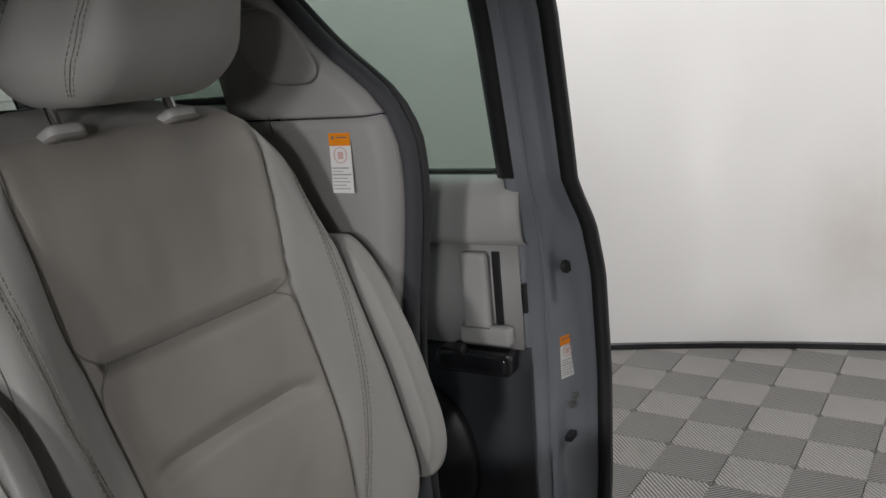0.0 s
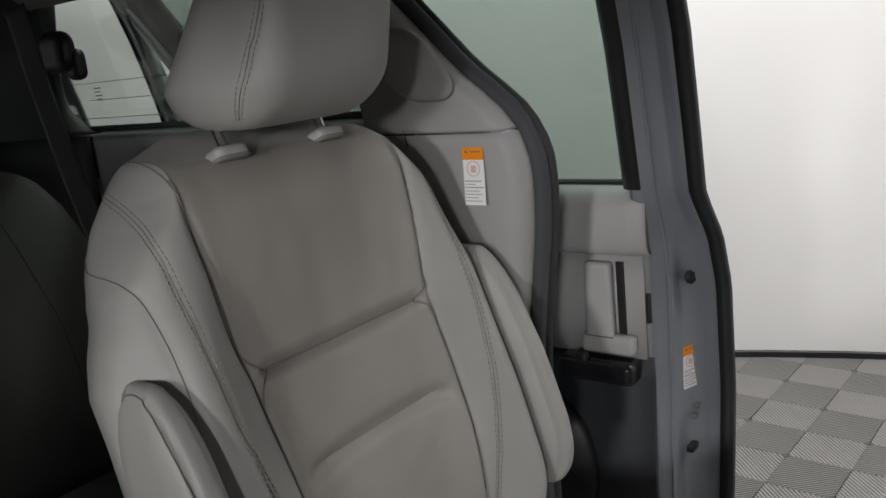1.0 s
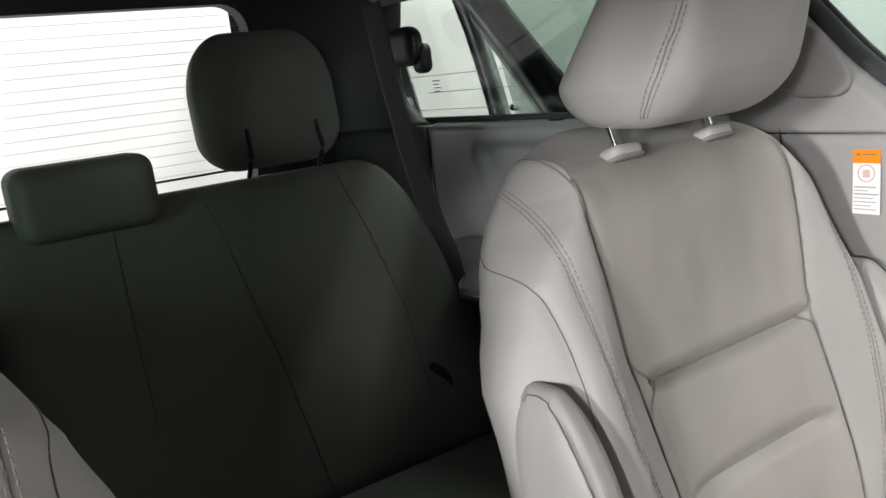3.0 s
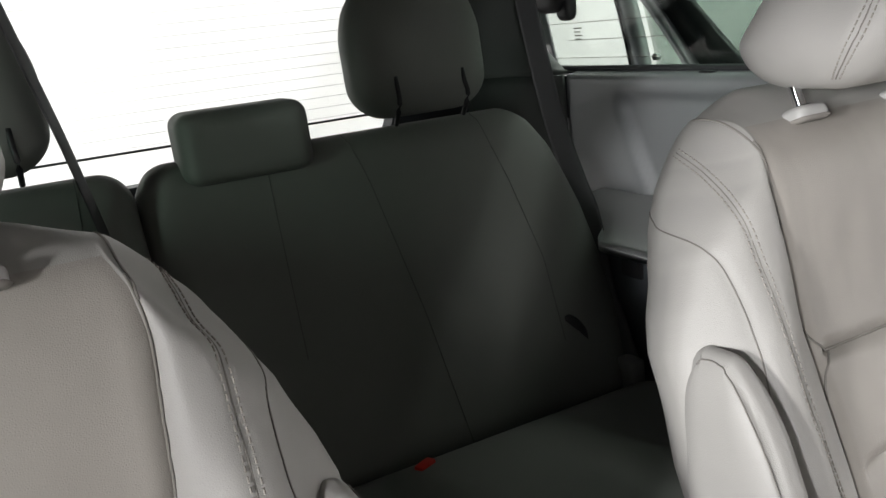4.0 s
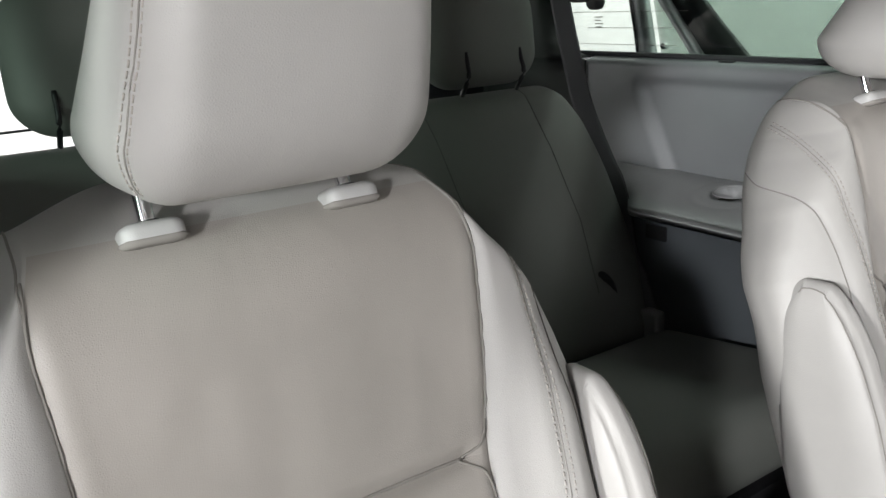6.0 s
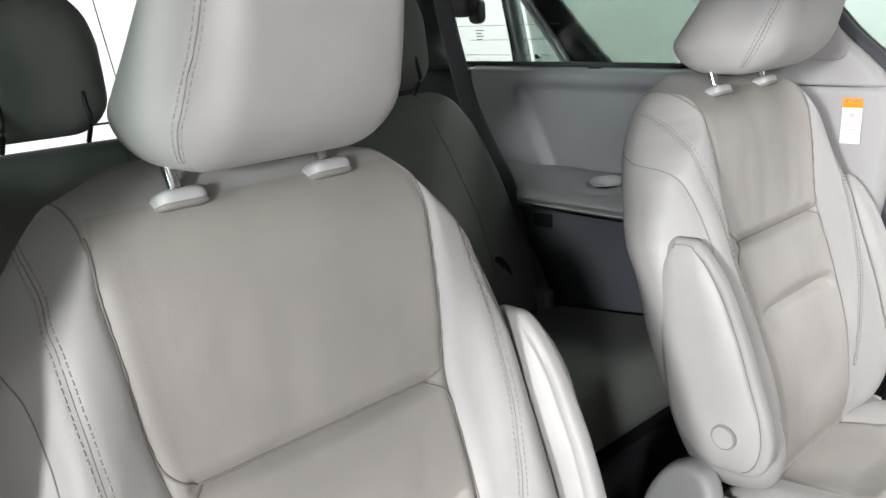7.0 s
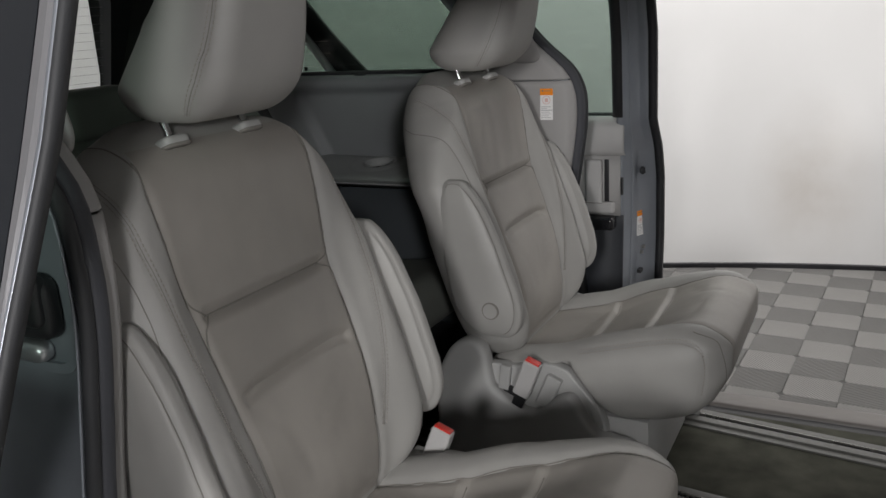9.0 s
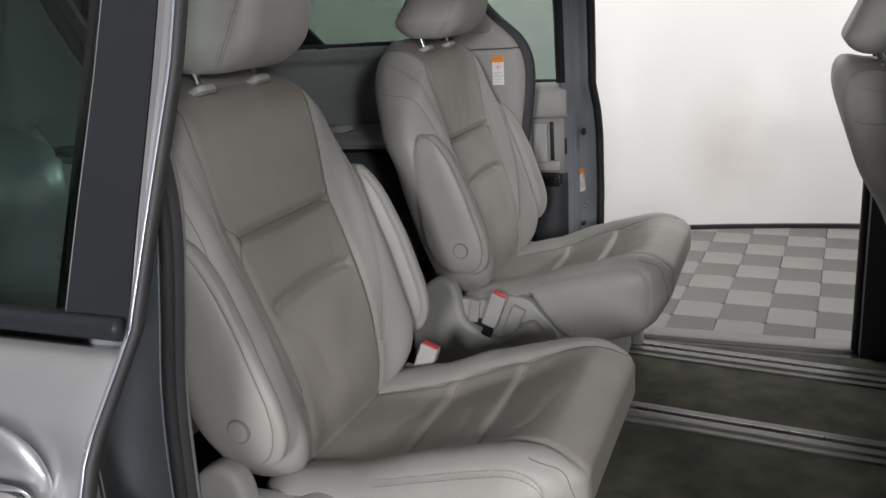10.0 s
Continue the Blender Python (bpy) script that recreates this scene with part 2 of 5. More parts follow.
def tube(line, radius, sides=8, flat=1.0, across=None):
    """A round or flat strand along points; across: the direction of its broad side where it is flat."""
    line = [Vector(v) for v in line]
    verts, faces = [], []
    for i, p in enumerate(line):
        t = (line[min(i + 1, len(line) - 1)] - line[max(i - 1, 0)]).normalized()
        ref = Vector(across) if across else (Vector((0, 0, 1)) if abs(t.z) < 0.9 else Vector((1, 0, 0)))
        b = t.cross(ref).normalized()
        a = b.cross(t).normalized()
        for k in range(sides):
            w = 2 * math.pi * k / sides
            verts.append(p + a * math.cos(w) * radius + b * math.sin(w) * radius * flat)
    for i in range(len(line) - 1):
        for k in range(sides):
            faces.append((i * sides + k, i * sides + (k + 1) % sides, (i + 1) * sides + (k + 1) % sides, (i + 1) * sides + k))
    faces.append(tuple(range(sides))[::-1])
    faces.append(tuple((len(line) - 1) * sides + k for k in range(sides)))
    return verts, faces


def box_bm(size, bevel=0.0, segments=2):
    bm = bmesh.new()
    bmesh.ops.create_cube(bm, size=1)
    bmesh.ops.scale(bm, vec=size, verts=bm.verts)
    if bevel:
        bmesh.ops.bevel(bm, geom=bm.edges, offset=bevel, segments=segments, profile=0.7, affect="EDGES")
    return bm


def prism_bm(outline, thick, bevel=0.0, segments=2, axis="y"):
    """A flat plate with a 2D outline, set up across an axis, from 0 to thick."""
    bm = bmesh.new()
    put = {"y": lambda a, b: (a, 0, b), "x": lambda a, b: (0, a, b), "z": lambda a, b: (a, b, 0)}[axis]
    face = bm.faces.new([bm.verts.new(put(*p)) for p in outline])
    far = bmesh.ops.extrude_face_region(bm, geom=[face])
    step = {"y": (0, thick, 0), "x": (thick, 0, 0), "z": (0, 0, thick)}[axis]
    bmesh.ops.translate(bm, vec=step, verts=[v for v in far["geom"] if isinstance(v, bmesh.types.BMVert)])
    bmesh.ops.recalc_face_normals(bm, faces=bm.faces)
    if bevel:
        rim = [e for e in bm.edges if len(e.link_faces) == 2 and e.calc_face_angle(0) > 0.5]
        bmesh.ops.bevel(bm, geom=rim, offset=bevel, segments=segments, profile=0.6, affect="EDGES")
    return bm


def cyl_bm(radius, length, sides=32, bevel=0.0, axis="z"):
    bm = bmesh.new()
    bmesh.ops.create_cone(bm, cap_ends=True, segments=sides, radius1=radius, radius2=radius, depth=length)
    if bevel:
        bmesh.ops.bevel(bm, geom=[e for e in bm.edges if e.calc_face_angle(0) > 0.8], offset=bevel, segments=2, affect="EDGES")
    if axis == "y":
        bmesh.ops.rotate(bm, matrix=Matrix.Rotation(math.pi / 2, 3, "X"), verts=bm.verts)
    if axis == "x":
        bmesh.ops.rotate(bm, matrix=Matrix.Rotation(math.pi / 2, 3, "Y"), verts=bm.verts)
    return bm


def sheet(rows):
    """Verts and quads of a grid of points."""
    verts = [p for row in rows for p in row]
    w = len(rows[0])
    return verts, [(i * w + j, i * w + j + 1, (i + 1) * w + j + 1, (i + 1) * w + j) for i in range(len(rows) - 1) for j in range(w - 1)]


def thick_sheet(rows, thick):
    """The same grid as a closed shell; thick: the offset vector to its back."""
    verts, faces = sheet(rows)
    n, w, h = len(verts), len(rows[0]), len(rows)
    off = np.array(thick, float)
    verts = [np.array(v, float) for v in verts] + [np.array(v, float) + off for v in verts]
    faces = list(faces) + [tuple(n + k for k in f[::-1]) for f in faces]
    rim = [i for i in range(w)] + [r * w + w - 1 for r in range(1, h)] + [(h - 1) * w + i for i in range(w - 2, -1, -1)] + [r * w for r in range(h - 2, 0, -1)]
    for a, b in zip(rim, rim[1:] + rim[:1]):
        faces.append((a, n + a, n + b, b))
    return verts, faces


# ---- the booth ----
CX, CY, RW = 1.8, -2.4, 6.0


def booth():
    n, rows = 128, []
    for z in (0.026, 1.0, 2.2, CEIL):
        rows.append([(CX + RW * math.cos(2 * math.pi * k / n), CY + RW * math.sin(2 * math.pi * k / n), z) for k in range(n + 1)])
    inner = rows
    verts, faces = sheet(inner)
    m = len(verts)
    outer = [(CX + (x - CX) * 1.02, CY + (y - CY) * 1.02, z) for x, y, z in verts]
    faces = faces + [tuple(m + k for k in f[::-1]) for f in faces]
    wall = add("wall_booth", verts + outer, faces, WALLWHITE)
    tagged(wall, "smooth white curved wall of a photo booth", "wall", kind="structure")
    rows = [[(CX + (RW - d) * math.cos(2 * math.pi * k / n), CY + (RW - d) * math.sin(2 * math.pi * k / n), z) for k in range(n + 1)]
            for d, z in ((0.0, 0.0), (0.012, 0.0), (0.012, 0.024), (0.008, 0.028), (0.0, 0.028))]
    v, f = sheet(rows)
    tagged(add("baseboard", v, f, BLACK, smooth=False), "black rubber skirting along the white booth wall", "baseboard", kind="structure")
    # unseen dark screen, added so that the door glass reflects a dark side
    arc = [radians(a) for a in range(186, 301, 4)]
    rows = [[(CX + (RW - 0.12 - 0.03 * (k % 2)) * math.cos(a), CY + (RW - 0.12 - 0.03 * (k % 2)) * math.sin(a), z) for k, a in enumerate(arc)] for z in (0.0, 1.4, 3.28)]
    v, f = thick_sheet(rows, (0, 0.02, 0))
    tagged(add("wall_dark_screen", v, f, DARKTRIM), "unseen dark screen added on the near side of the booth", "wall", kind="structure")
    bm = bmesh.new()
    bmesh.ops.create_circle(bm, cap_ends=True, segments=96, radius=RW + 0.1)
    bmesh.ops.translate(bm, vec=(CX, CY, CEIL), verts=bm.verts)
    tagged(part("ceiling", bm, WALLWHITE), "plain white booth ceiling", "ceiling", kind="structure")
    bm = bmesh.new()
    bmesh.ops.create_circle(bm, cap_ends=True, segments=96, radius=RW + 0.4)
    bmesh.ops.translate(bm, vec=(CX, CY, -0.012), verts=bm.verts)
    return tagged(part("floor", bm, GROUT), "booth floor of ribbed grey interlocking tiles", "floor", kind="structure")


floor = booth()

# ---- seats ----
FLOOR = 0.37
UP, OUT = np.array([-0.345, 0, 0.939]), np.array([0.939, 0, 0.345])
FOOT = np.array([0.22, 0, 0.36])
SEAM = [(0.128, -0.03), (0.138, 0.10), (0.152, 0.21), (0.156, 0.29), (0.160, 0.375), (0.170, 0.44), (0.174, 0.50), (0.178, 0.56), (0.173, 0.605), (0.155, 0.66)]
RIDGE = [(0.205, 0.622, -0.082), (0.209, 0.596, -0.059), (0.214, 0.566, -0.036), (0.219, 0.528, -0.010), (0.220, 0.490, -0.004), (0.220, 0.440, -0.002), (0.218, 0.390, -0.002), (0.215, 0.330, -0.002), (0.206, 0.270, -0.001),
         (0.192, 0.200, 0.0), (0.170, 0.130, 0.0), (0.150, 0.075, 0.0)]
FLANK = [(0.241, 0.572, -0.115), (0.246, 0.546, -0.083), (0.250, 0.527, -0.055), (0.249, 0.500, -0.022), (0.247, 0.465, -0.012), (0.247, 0.430, -0.009), (0.250, 0.380, -0.008), (0.255, 0.300, -0.010)]


def smooth01(v, a, b):
    t = np.clip((v - a) / (b - a), 0, 1)
    return t * t * (3 - 2 * t)


def to_back(y, s, n):
    return FOOT + np.outer(s, UP) + np.outer(n, OUT) + np.outer(y, (0, 1, 0))


def groove(q, line, depth, width):
    return -depth * np.exp(-(polydist(q, line) / width) ** 2)


def stitches(line, lift=0.0009, length=0.0048, gap=0.0024, radius=0.0008):
    """Separate stitches along a run of points, each a short strand."""
    line = [Vector(v) for v in line]
    verts, faces, run, i = [], [], 0.0, 0
    total = [0.0]
    for a, b in zip(line[:-1], line[1:]):
        total.append(total[-1] + (b - a).length)

    def at(d):
        k = int(np.clip(np.searchsorted(total, d) - 1, 0, len(line) - 2))
        span = max(1e-9, total[k + 1] - total[k])
        return line[k].lerp(line[k + 1], min(1, (d - total[k]) / span))

    while run + length < total[-1]:
        v, f = tube([at(run), at(run + length * 0.5), at(run + length)], radius, 5)
        faces += [tuple(k + len(verts) for k in q) for q in f]
        verts += v
        run += length + gap
    return verts, faces


def split_faces(verts, faces, chosen):
    """The chosen faces alone, with the points that they use."""
    used, out, keep = {}, [], []
    for f in chosen:
        g = []
        for k in faces[f]:
            if k not in used:
                used[k] = len(keep)
                keep.append(verts[k])
            g.append(used[k])
        out.append(g)
    return keep, out


def backrest_shape(res):
    p, faces = soft_box((0.065, 0.27, 0.335), (0.055, 0.085, 0.11), res)
    n0, s = p[:, 0] - 0.065, p[:, 2] + 0.31
    # rows and columns of the grid are drawn onto the seams
    lines = np.unique(np.round(s, 6))
    knots, at = [lines[0]], [lines[0]]
    for goal in (0.256, 0.378):
        k = lines[np.argmin(np.abs(lines - goal))]
        knots.append(k), at.append(goal)
    s = np.interp(s, knots + [lines[-1]], at + [lines[-1]])
    wide = np.interp(s, [-0.03, 0.1, 0.3, 0.42, 0.457, 0.51, 0.54, 0.57, 0.60, 0.65], [0.254, 0.285, 0.306, 0.301, 0.289, 0.264, 0.239, 0.210, 0.188, 0.166])
    wide = wide + 0.046 * smooth01(-n0, 0.02, 0.09) * smooth01(s, 0.48, 0.60) - 0.012 * smooth01(-n0, 0.05, 0.10)
    inner = np.interp(s, [v[1] for v in SEAM], [v[0] for v in SEAM])
    eta = np.abs(p[:, 1]) / 0.27
    cols = np.unique(np.round(eta, 6))
    e0 = cols[np.argmin(np.abs(cols - 0.62))]
    ay = np.where(eta <= e0, eta / e0 * inner, inner + (eta - e0) / (1 - e0) * (wide - inner))
    y = np.sign(p[:, 1]) * ay
    front = smooth01(n0, -0.075, -0.02)
    n = n0.copy()
    back = 1 - smooth01(n0, -0.11, -0.05)
    n -= back * 0.03 * smooth01(-s, -0.5, -0.1)
    n += 0.030 * smooth01(s, 0.40, 0.62)
    n -= front * (1 - smooth01(s, -0.02, 0.20)) * (0.028 - 0.016 * smooth01(ay, 0.15, 0.20))
    n -= 0.018 * (1 - smooth01(n0, -0.11, -0.03)) * smooth01(s, 0.35, 0.50)
    n += front * 0.036 * np.exp(-((ay - np.interp(s, [0.0, 0.1, 0.4, 0.5], [0.215, 0.228, 0.228, 0.205])) / 0.042) ** 2) * smooth01(s, -0.12, 0.08) * (1 - 0.8 * smooth01(s, 0.38, 0.58))
    q = np.column_stack([ay, s])
    s = s - 0.012 * smooth01(s, 0.50, 0.645) + 0.046 * smooth01(-n0, 0.03, 0.09) * (1 - 0.72 * smooth01(ay, 0.08, 0.20)) * smooth01(s, 0.50, 0.60)
    n += front * groove(q, SEAM, 0.0075, 0.0058) * (1 - 0.75 * smooth01(s, 0.53, 0.61))
    n += front * groove(q, [(0, 0.378), (0.10, 0.378), (0.138, 0.379)], 0.011, 0.008)
    n += front * groove(q, [(0, 0.258), (0.09, 0.255), (0.126, 0.248)], 0.010, 0.0095)
    dome = np.clip(1 - (ay / inner) ** 2, 0, 1)
    n += front * 0.008 * dome * np.clip(np.sin(np.pi * np.clip((s - 0.385) / 0.26, 0, 1)), 0, 1)
    n += front * 0.005 * dome * np.clip(np.sin(np.pi * np.clip((s - 0.258) / 0.12, 0, 1)), 0, 1)
    # soft folds and dents of worn leather
    signed = np.column_stack([y, s])
    for line, depth, width in (([(0.135, 0.24), (0.06, 0.19), (0.0, 0.165)], 0.0022, 0.010), ([(-0.13, 0.235), (-0.07, 0.17), (-0.05, 0.10)], 0.002, 0.009), ([(0.12, 0.20), (0.03, 0.13)], 0.0018, 0.011),
                               ([(-0.15, 0.40), (-0.09, 0.47), (-0.06, 0.53)], 0.0014, 0.014), ([(0.15, 0.41), (0.10, 0.45), (0.02, 0.47)], 0.0014, 0.012), ([(0.08, 0.60), (0.05, 0.53), (0.06, 0.46)], 0.0012, 0.016),
                               ([(-0.03, 0.40), (-0.015, 0.47), (-0.03, 0.56)], 0.0026, 0.016), ([(0.05, 0.395), (0.075, 0.44), (0.07, 0.50)], 0.0024, 0.014), ([(-0.10, 0.40), (-0.075, 0.44), (-0.08, 0.49)], 0.0022, 0.013), ([(0.11, 0.40), (0.125, 0.44)], 0.002, 0.010), ([(-0.14, 0.36), (-0.06, 0.335), (0.02, 0.34)], 0.0012, 0.010), ([(0.15, 0.36), (0.10, 0.32), (0.09, 0.28)], 0.0014, 0.009), ([(-0.20, 0.30), (-0.18, 0.22), (-0.19, 0.14)], 0.0015, 0.009)):
        n += front * groove(signed, line, depth * 0.55, width * 1.35)
    n += front * 0.0010 * (np.sin(31 * y + 19 * s + 1.0) * np.sin(23 * s - 11 * y + 0.4) + 0.0 * y)
    # seams of the bolster and of the side panel
    spot = np.column_stack([np.abs(y), s, n0])
    n += front * groove(spot, [tuple(v) for v in curve_pts(RIDGE, 30)], 0.0032, 0.0045)
    y = y - np.sign(y) * 0.0022 * np.exp(-(polydist(spot, [tuple(v) for v in curve_pts(FLANK, 24)]) / 0.005) ** 2)
    region = []
    for f in faces:
        inside = eta[f].max() <= e0 + 1e-5 and n0[f].mean() > -0.03 and s[f].mean() < 0.625
        fs = s[f].mean()
        region.append(0 if not inside else (1 if fs > 0.378 else 2 if fs > 0.256 else 3))
    return y, s, n, n0, faces, region


def on_back(shape, line, lift):
    """Lays (y, s) points onto the front of a backrest."""
    y, s, n, n0, _, _ = shape
    ok = n0 > -0.06
    y, s, n = y[ok], s[ok], n[ok]
    out = []
    for a, b in line:
        d = (y - a) ** 2 + (s - b) ** 2
        k = np.argsort(d)[:6]
        w = 1 / (d[k] + 1e-7)
        out.append(to_back(np.array([a]), np.array([b]), np.array([(n[k] * w).sum() / w.sum() + lift]))[0])
    return out


def on_shell(shape, line, k, lift, off=0.0):
    """Lays points given by side, height and depth onto the cover of a backrest, shifted across their run by off."""
    y, s, n, n0, faces, _ = shape
    spots = to_back(y, s, n)
    ok = np.nonzero(np.sign(y) == k)[0]
    grid = np.column_stack([np.abs(y[ok]), s[ok], n0[ok]])
    inside = spots[ok].mean(0) - OUT * 0.02
    run, push = [], []
    for goal in line:
        d = ((grid - np.array(goal)) ** 2).sum(1)
        i = np.argsort(d)[:7]
        w = 1 / (d[i] + 2e-6)
        w = w / w.sum()
        run.append((spots[ok][i] * w[:, None]).sum(0))
        near = spots[ok][i] - run[-1]
        axis = np.linalg.svd(near)[2][2]
        push.append(axis if axis @ (run[-1] - inside) > 0 else -axis)
    for _ in range(6):
        run = [run[0]] + [0.25 * a + 0.5 * b + 0.25 * c for a, b, c in zip(run, run[1:], run[2:])] + [run[-1]]
        push = [push[0]] + [0.25 * a + 0.5 * b + 0.25 * c for a, b, c in zip(push, push[1:], push[2:])] + [push[-1]]
    bvh = bvhtree.BVHTree.FromPolygons([Vector(v) for v in spots], [tuple(f) for f in faces])
    out = []
    for i, p in enumerate(run):
        along = run[min(i + 1, len(run) - 1)] - run[max(i - 1, 0)]
        across = np.cross(push[i], along)
        side = across / max(1e-9, np.linalg.norm(across)) * off
        spot = np.array(bvh.find_nearest(Vector(p + side))[0])
        out.append(spot + push[i] / max(1e-9, np.linalg.norm(push[i])) * lift)
    return out


def headrest(seat, res):
    """A wedge: the front leans forward, the back leans forward more, and the seams run at the front corners."""
    p, faces = soft_box((0.068, 0.124, 0.118), (0.052, 0.046, 0.050), res)
    x, y, z = p[:, 0].copy(), p[:, 1].copy(), p[:, 2].copy()
    v = (z + 0.118) / 0.236
    front = smooth01(x, -0.01, 0.05)
    base = np.interp(v, [0, 0.2, 0.45, 1.0], [0.93, 0.945, 0.88, 0.75])
    rear = 1 - smooth01(x, -0.06, 0.03)
    y = y * base * (0.965 + rear * np.interp(v, [0, 0.25, 0.6, 1.0], [0.05, 0.085, 0.0, -0.12]))
    depth = np.where(x > 0, np.interp(v, [0, 0.25, 0.65, 1.0], [1.0, 1.08, 0.92, 0.70]), np.interp(v, [0, 0.22, 0.6, 1.0], [1.38, 1.62, 1.25, 0.74]))
    xx = x * depth + 0.026 + 0.34 * (z + 0.105) + 0.010 * (1 - (y / 0.14) ** 2) * front + 0.012 * np.sin(np.pi * v) * front
    ay = np.abs(y)
    turn = np.degrees(np.arctan2((np.abs(p[:, 1]) - 0.078) / 0.046, (p[:, 0] - 0.016) / 0.052))
    dip = 0.0022 * np.exp(-((turn - 63 + 62 * z) / 3.2) ** 2) * ((np.abs(p[:, 1]) > 0.079) & (p[:, 0] > 0.017))
    xx -= dip * 0.6
    y = y - np.sign(y) * dip * 0.8
    verts = np.column_stack([xx, y, z + 1.090])
    head = add("headrest", verts, faces, LEATHER, seat, "grey leather headrest with double-stitched seams")
    for k in (-1, 1):
        for off in (-5.0, 5.0, 0.0):
            run = []
            for b in np.linspace(-0.104, 0.108, 44):
                f = math.sqrt(max(0.0, 1 - (max(0.0, abs(b) - 0.063) / 0.055) ** 2))
                w0 = radians(63 - 62 * b + off)
                goal = np.array([0.016 + 0.052 * f * math.cos(w0), k * (0.078 + 0.046 * f * math.sin(w0)), b])
                d = ((p - goal) ** 2).sum(1)
                i = np.argsort(d)[:6]
                w = 1 / (d[i] + 1e-7)
                spot = (verts[i] * w[:, None]).sum(0) / w.sum()
                run.append(tuple(spot + np.array([math.cos(w0), k * math.sin(w0), 0]) * (0.0005 if off else 0.0002)))
            if off:
                sv, sf = stitches(run)
                add("stitching", sv, sf, THREAD, head, "grey stitching")
            else:
                sv, sf = tube(run, 0.0007, 5)
                add("seam", sv, sf, SEAMDARK, head, "dark sewn seam")
    return head


def armrest(seat, side, res):
    p, faces = soft_box((0.085, 0.033, 0.18), (0.06, 0.030, 0.085), res * 0.85)
    x, y, z = p[:, 0].copy(), p[:, 1].copy(), p[:, 2].copy()
    v = (z + 0.18) / 0.36
    x = x * np.interp(v, [0, 0.3, 0.6, 1], [0.98, 1.0, 0.86, 0.52]) + np.interp(v, [0, 0.25, 0.6, 1], [0.158, 0.140, 0.112, 0.078])
    yy = side * np.interp(v, [0, 0.5, 1], [0.277, 0.284, 0.281]) + y * np.interp(v, [0, 0.4, 1], [0.80, 0.88, 0.78])
    edge = np.abs(np.abs(p[:, 1]) - 0.016)
    x = x - np.sign(p[:, 0]) * 0.0045 * np.exp(-(edge / 0.0032) ** 2) * (np.abs(p[:, 0]) > 0.03)
    verts = np.column_stack([x, yy, z + 0.573])
    arm = add("armrest", verts, faces, LEATHER, seat, "padded grey leather armrest folded up")
    rim = []
    for a in np.linspace(-72, 112, 60):
        c, b = math.cos(radians(a)), math.sin(radians(a))
        goal = np.array([0.080 * np.sign(c) * abs(c) ** 0.75, side * 0.018, 0.174 * np.sign(b) * abs(b) ** 0.75])
        d = ((p - goal) ** 2).sum(1)
        i = np.argsort(d)[:5]
        w = 1 / (d[i] + 1e-7)
        rim.append(tuple((verts[i] * w[:, None]).sum(0) / w.sum() + np.array([0.0004 * c, side * 0.0005, 0.0004 * b])))
    v, f = tube(rim, 0.0008, 5)
    add("seam", v, f, SEAMDARK, arm, "dark sewn seam")
    # dark disc behind the cap, a painted line of shade at its rim
    part("cap_shade", cyl_bm(0.0201, 0.004, 40, 0.0005, "y"), SEAMDARK, arm, "dark disc for the shade round the pivot cap", True, Matrix.Translation((0.163, side * 0.3085, 0.464)))
    part("pivot_cap", cyl_bm(0.0195, 0.012, 40, 0.0028, "y"), LEATHER, arm, "round pivot cap", True, Matrix.Translation((0.163, side * 0.3065, 0.464)))
    return arm


SIDE_PANEL = [(0.345, 0.368), (0.43, 0.391), (0.51, 0.411), (0.56, 0.421), (0.592, 0.417), (0.612, 0.400), (0.618, 0.36), (0.613, 0.305)]
WRAP = [(0.589, 0.436), (0.629, 0.424), (0.646, 0.404), (0.657, 0.345), (0.647, 0.293)]
CUSHION_SEAM = [(0.122, 0.13), (0.136, 0.20), (0.150, 0.28), (0.158, 0.36), (0.163, 0.45), (0.170, 0.53), (0.182, 0.60), (0.196, 0.66), (0.20, 0.72)]


def tuck(x, at):
    """A sewn tuck: the panel behind it rolls down steeply, the one before it rises gently."""
    d = x - at
    return np.where(d < 0, -np.exp(-(d / 0.0065) ** 2), -np.exp(-d / 0.026) * (1 + d / 0.06))


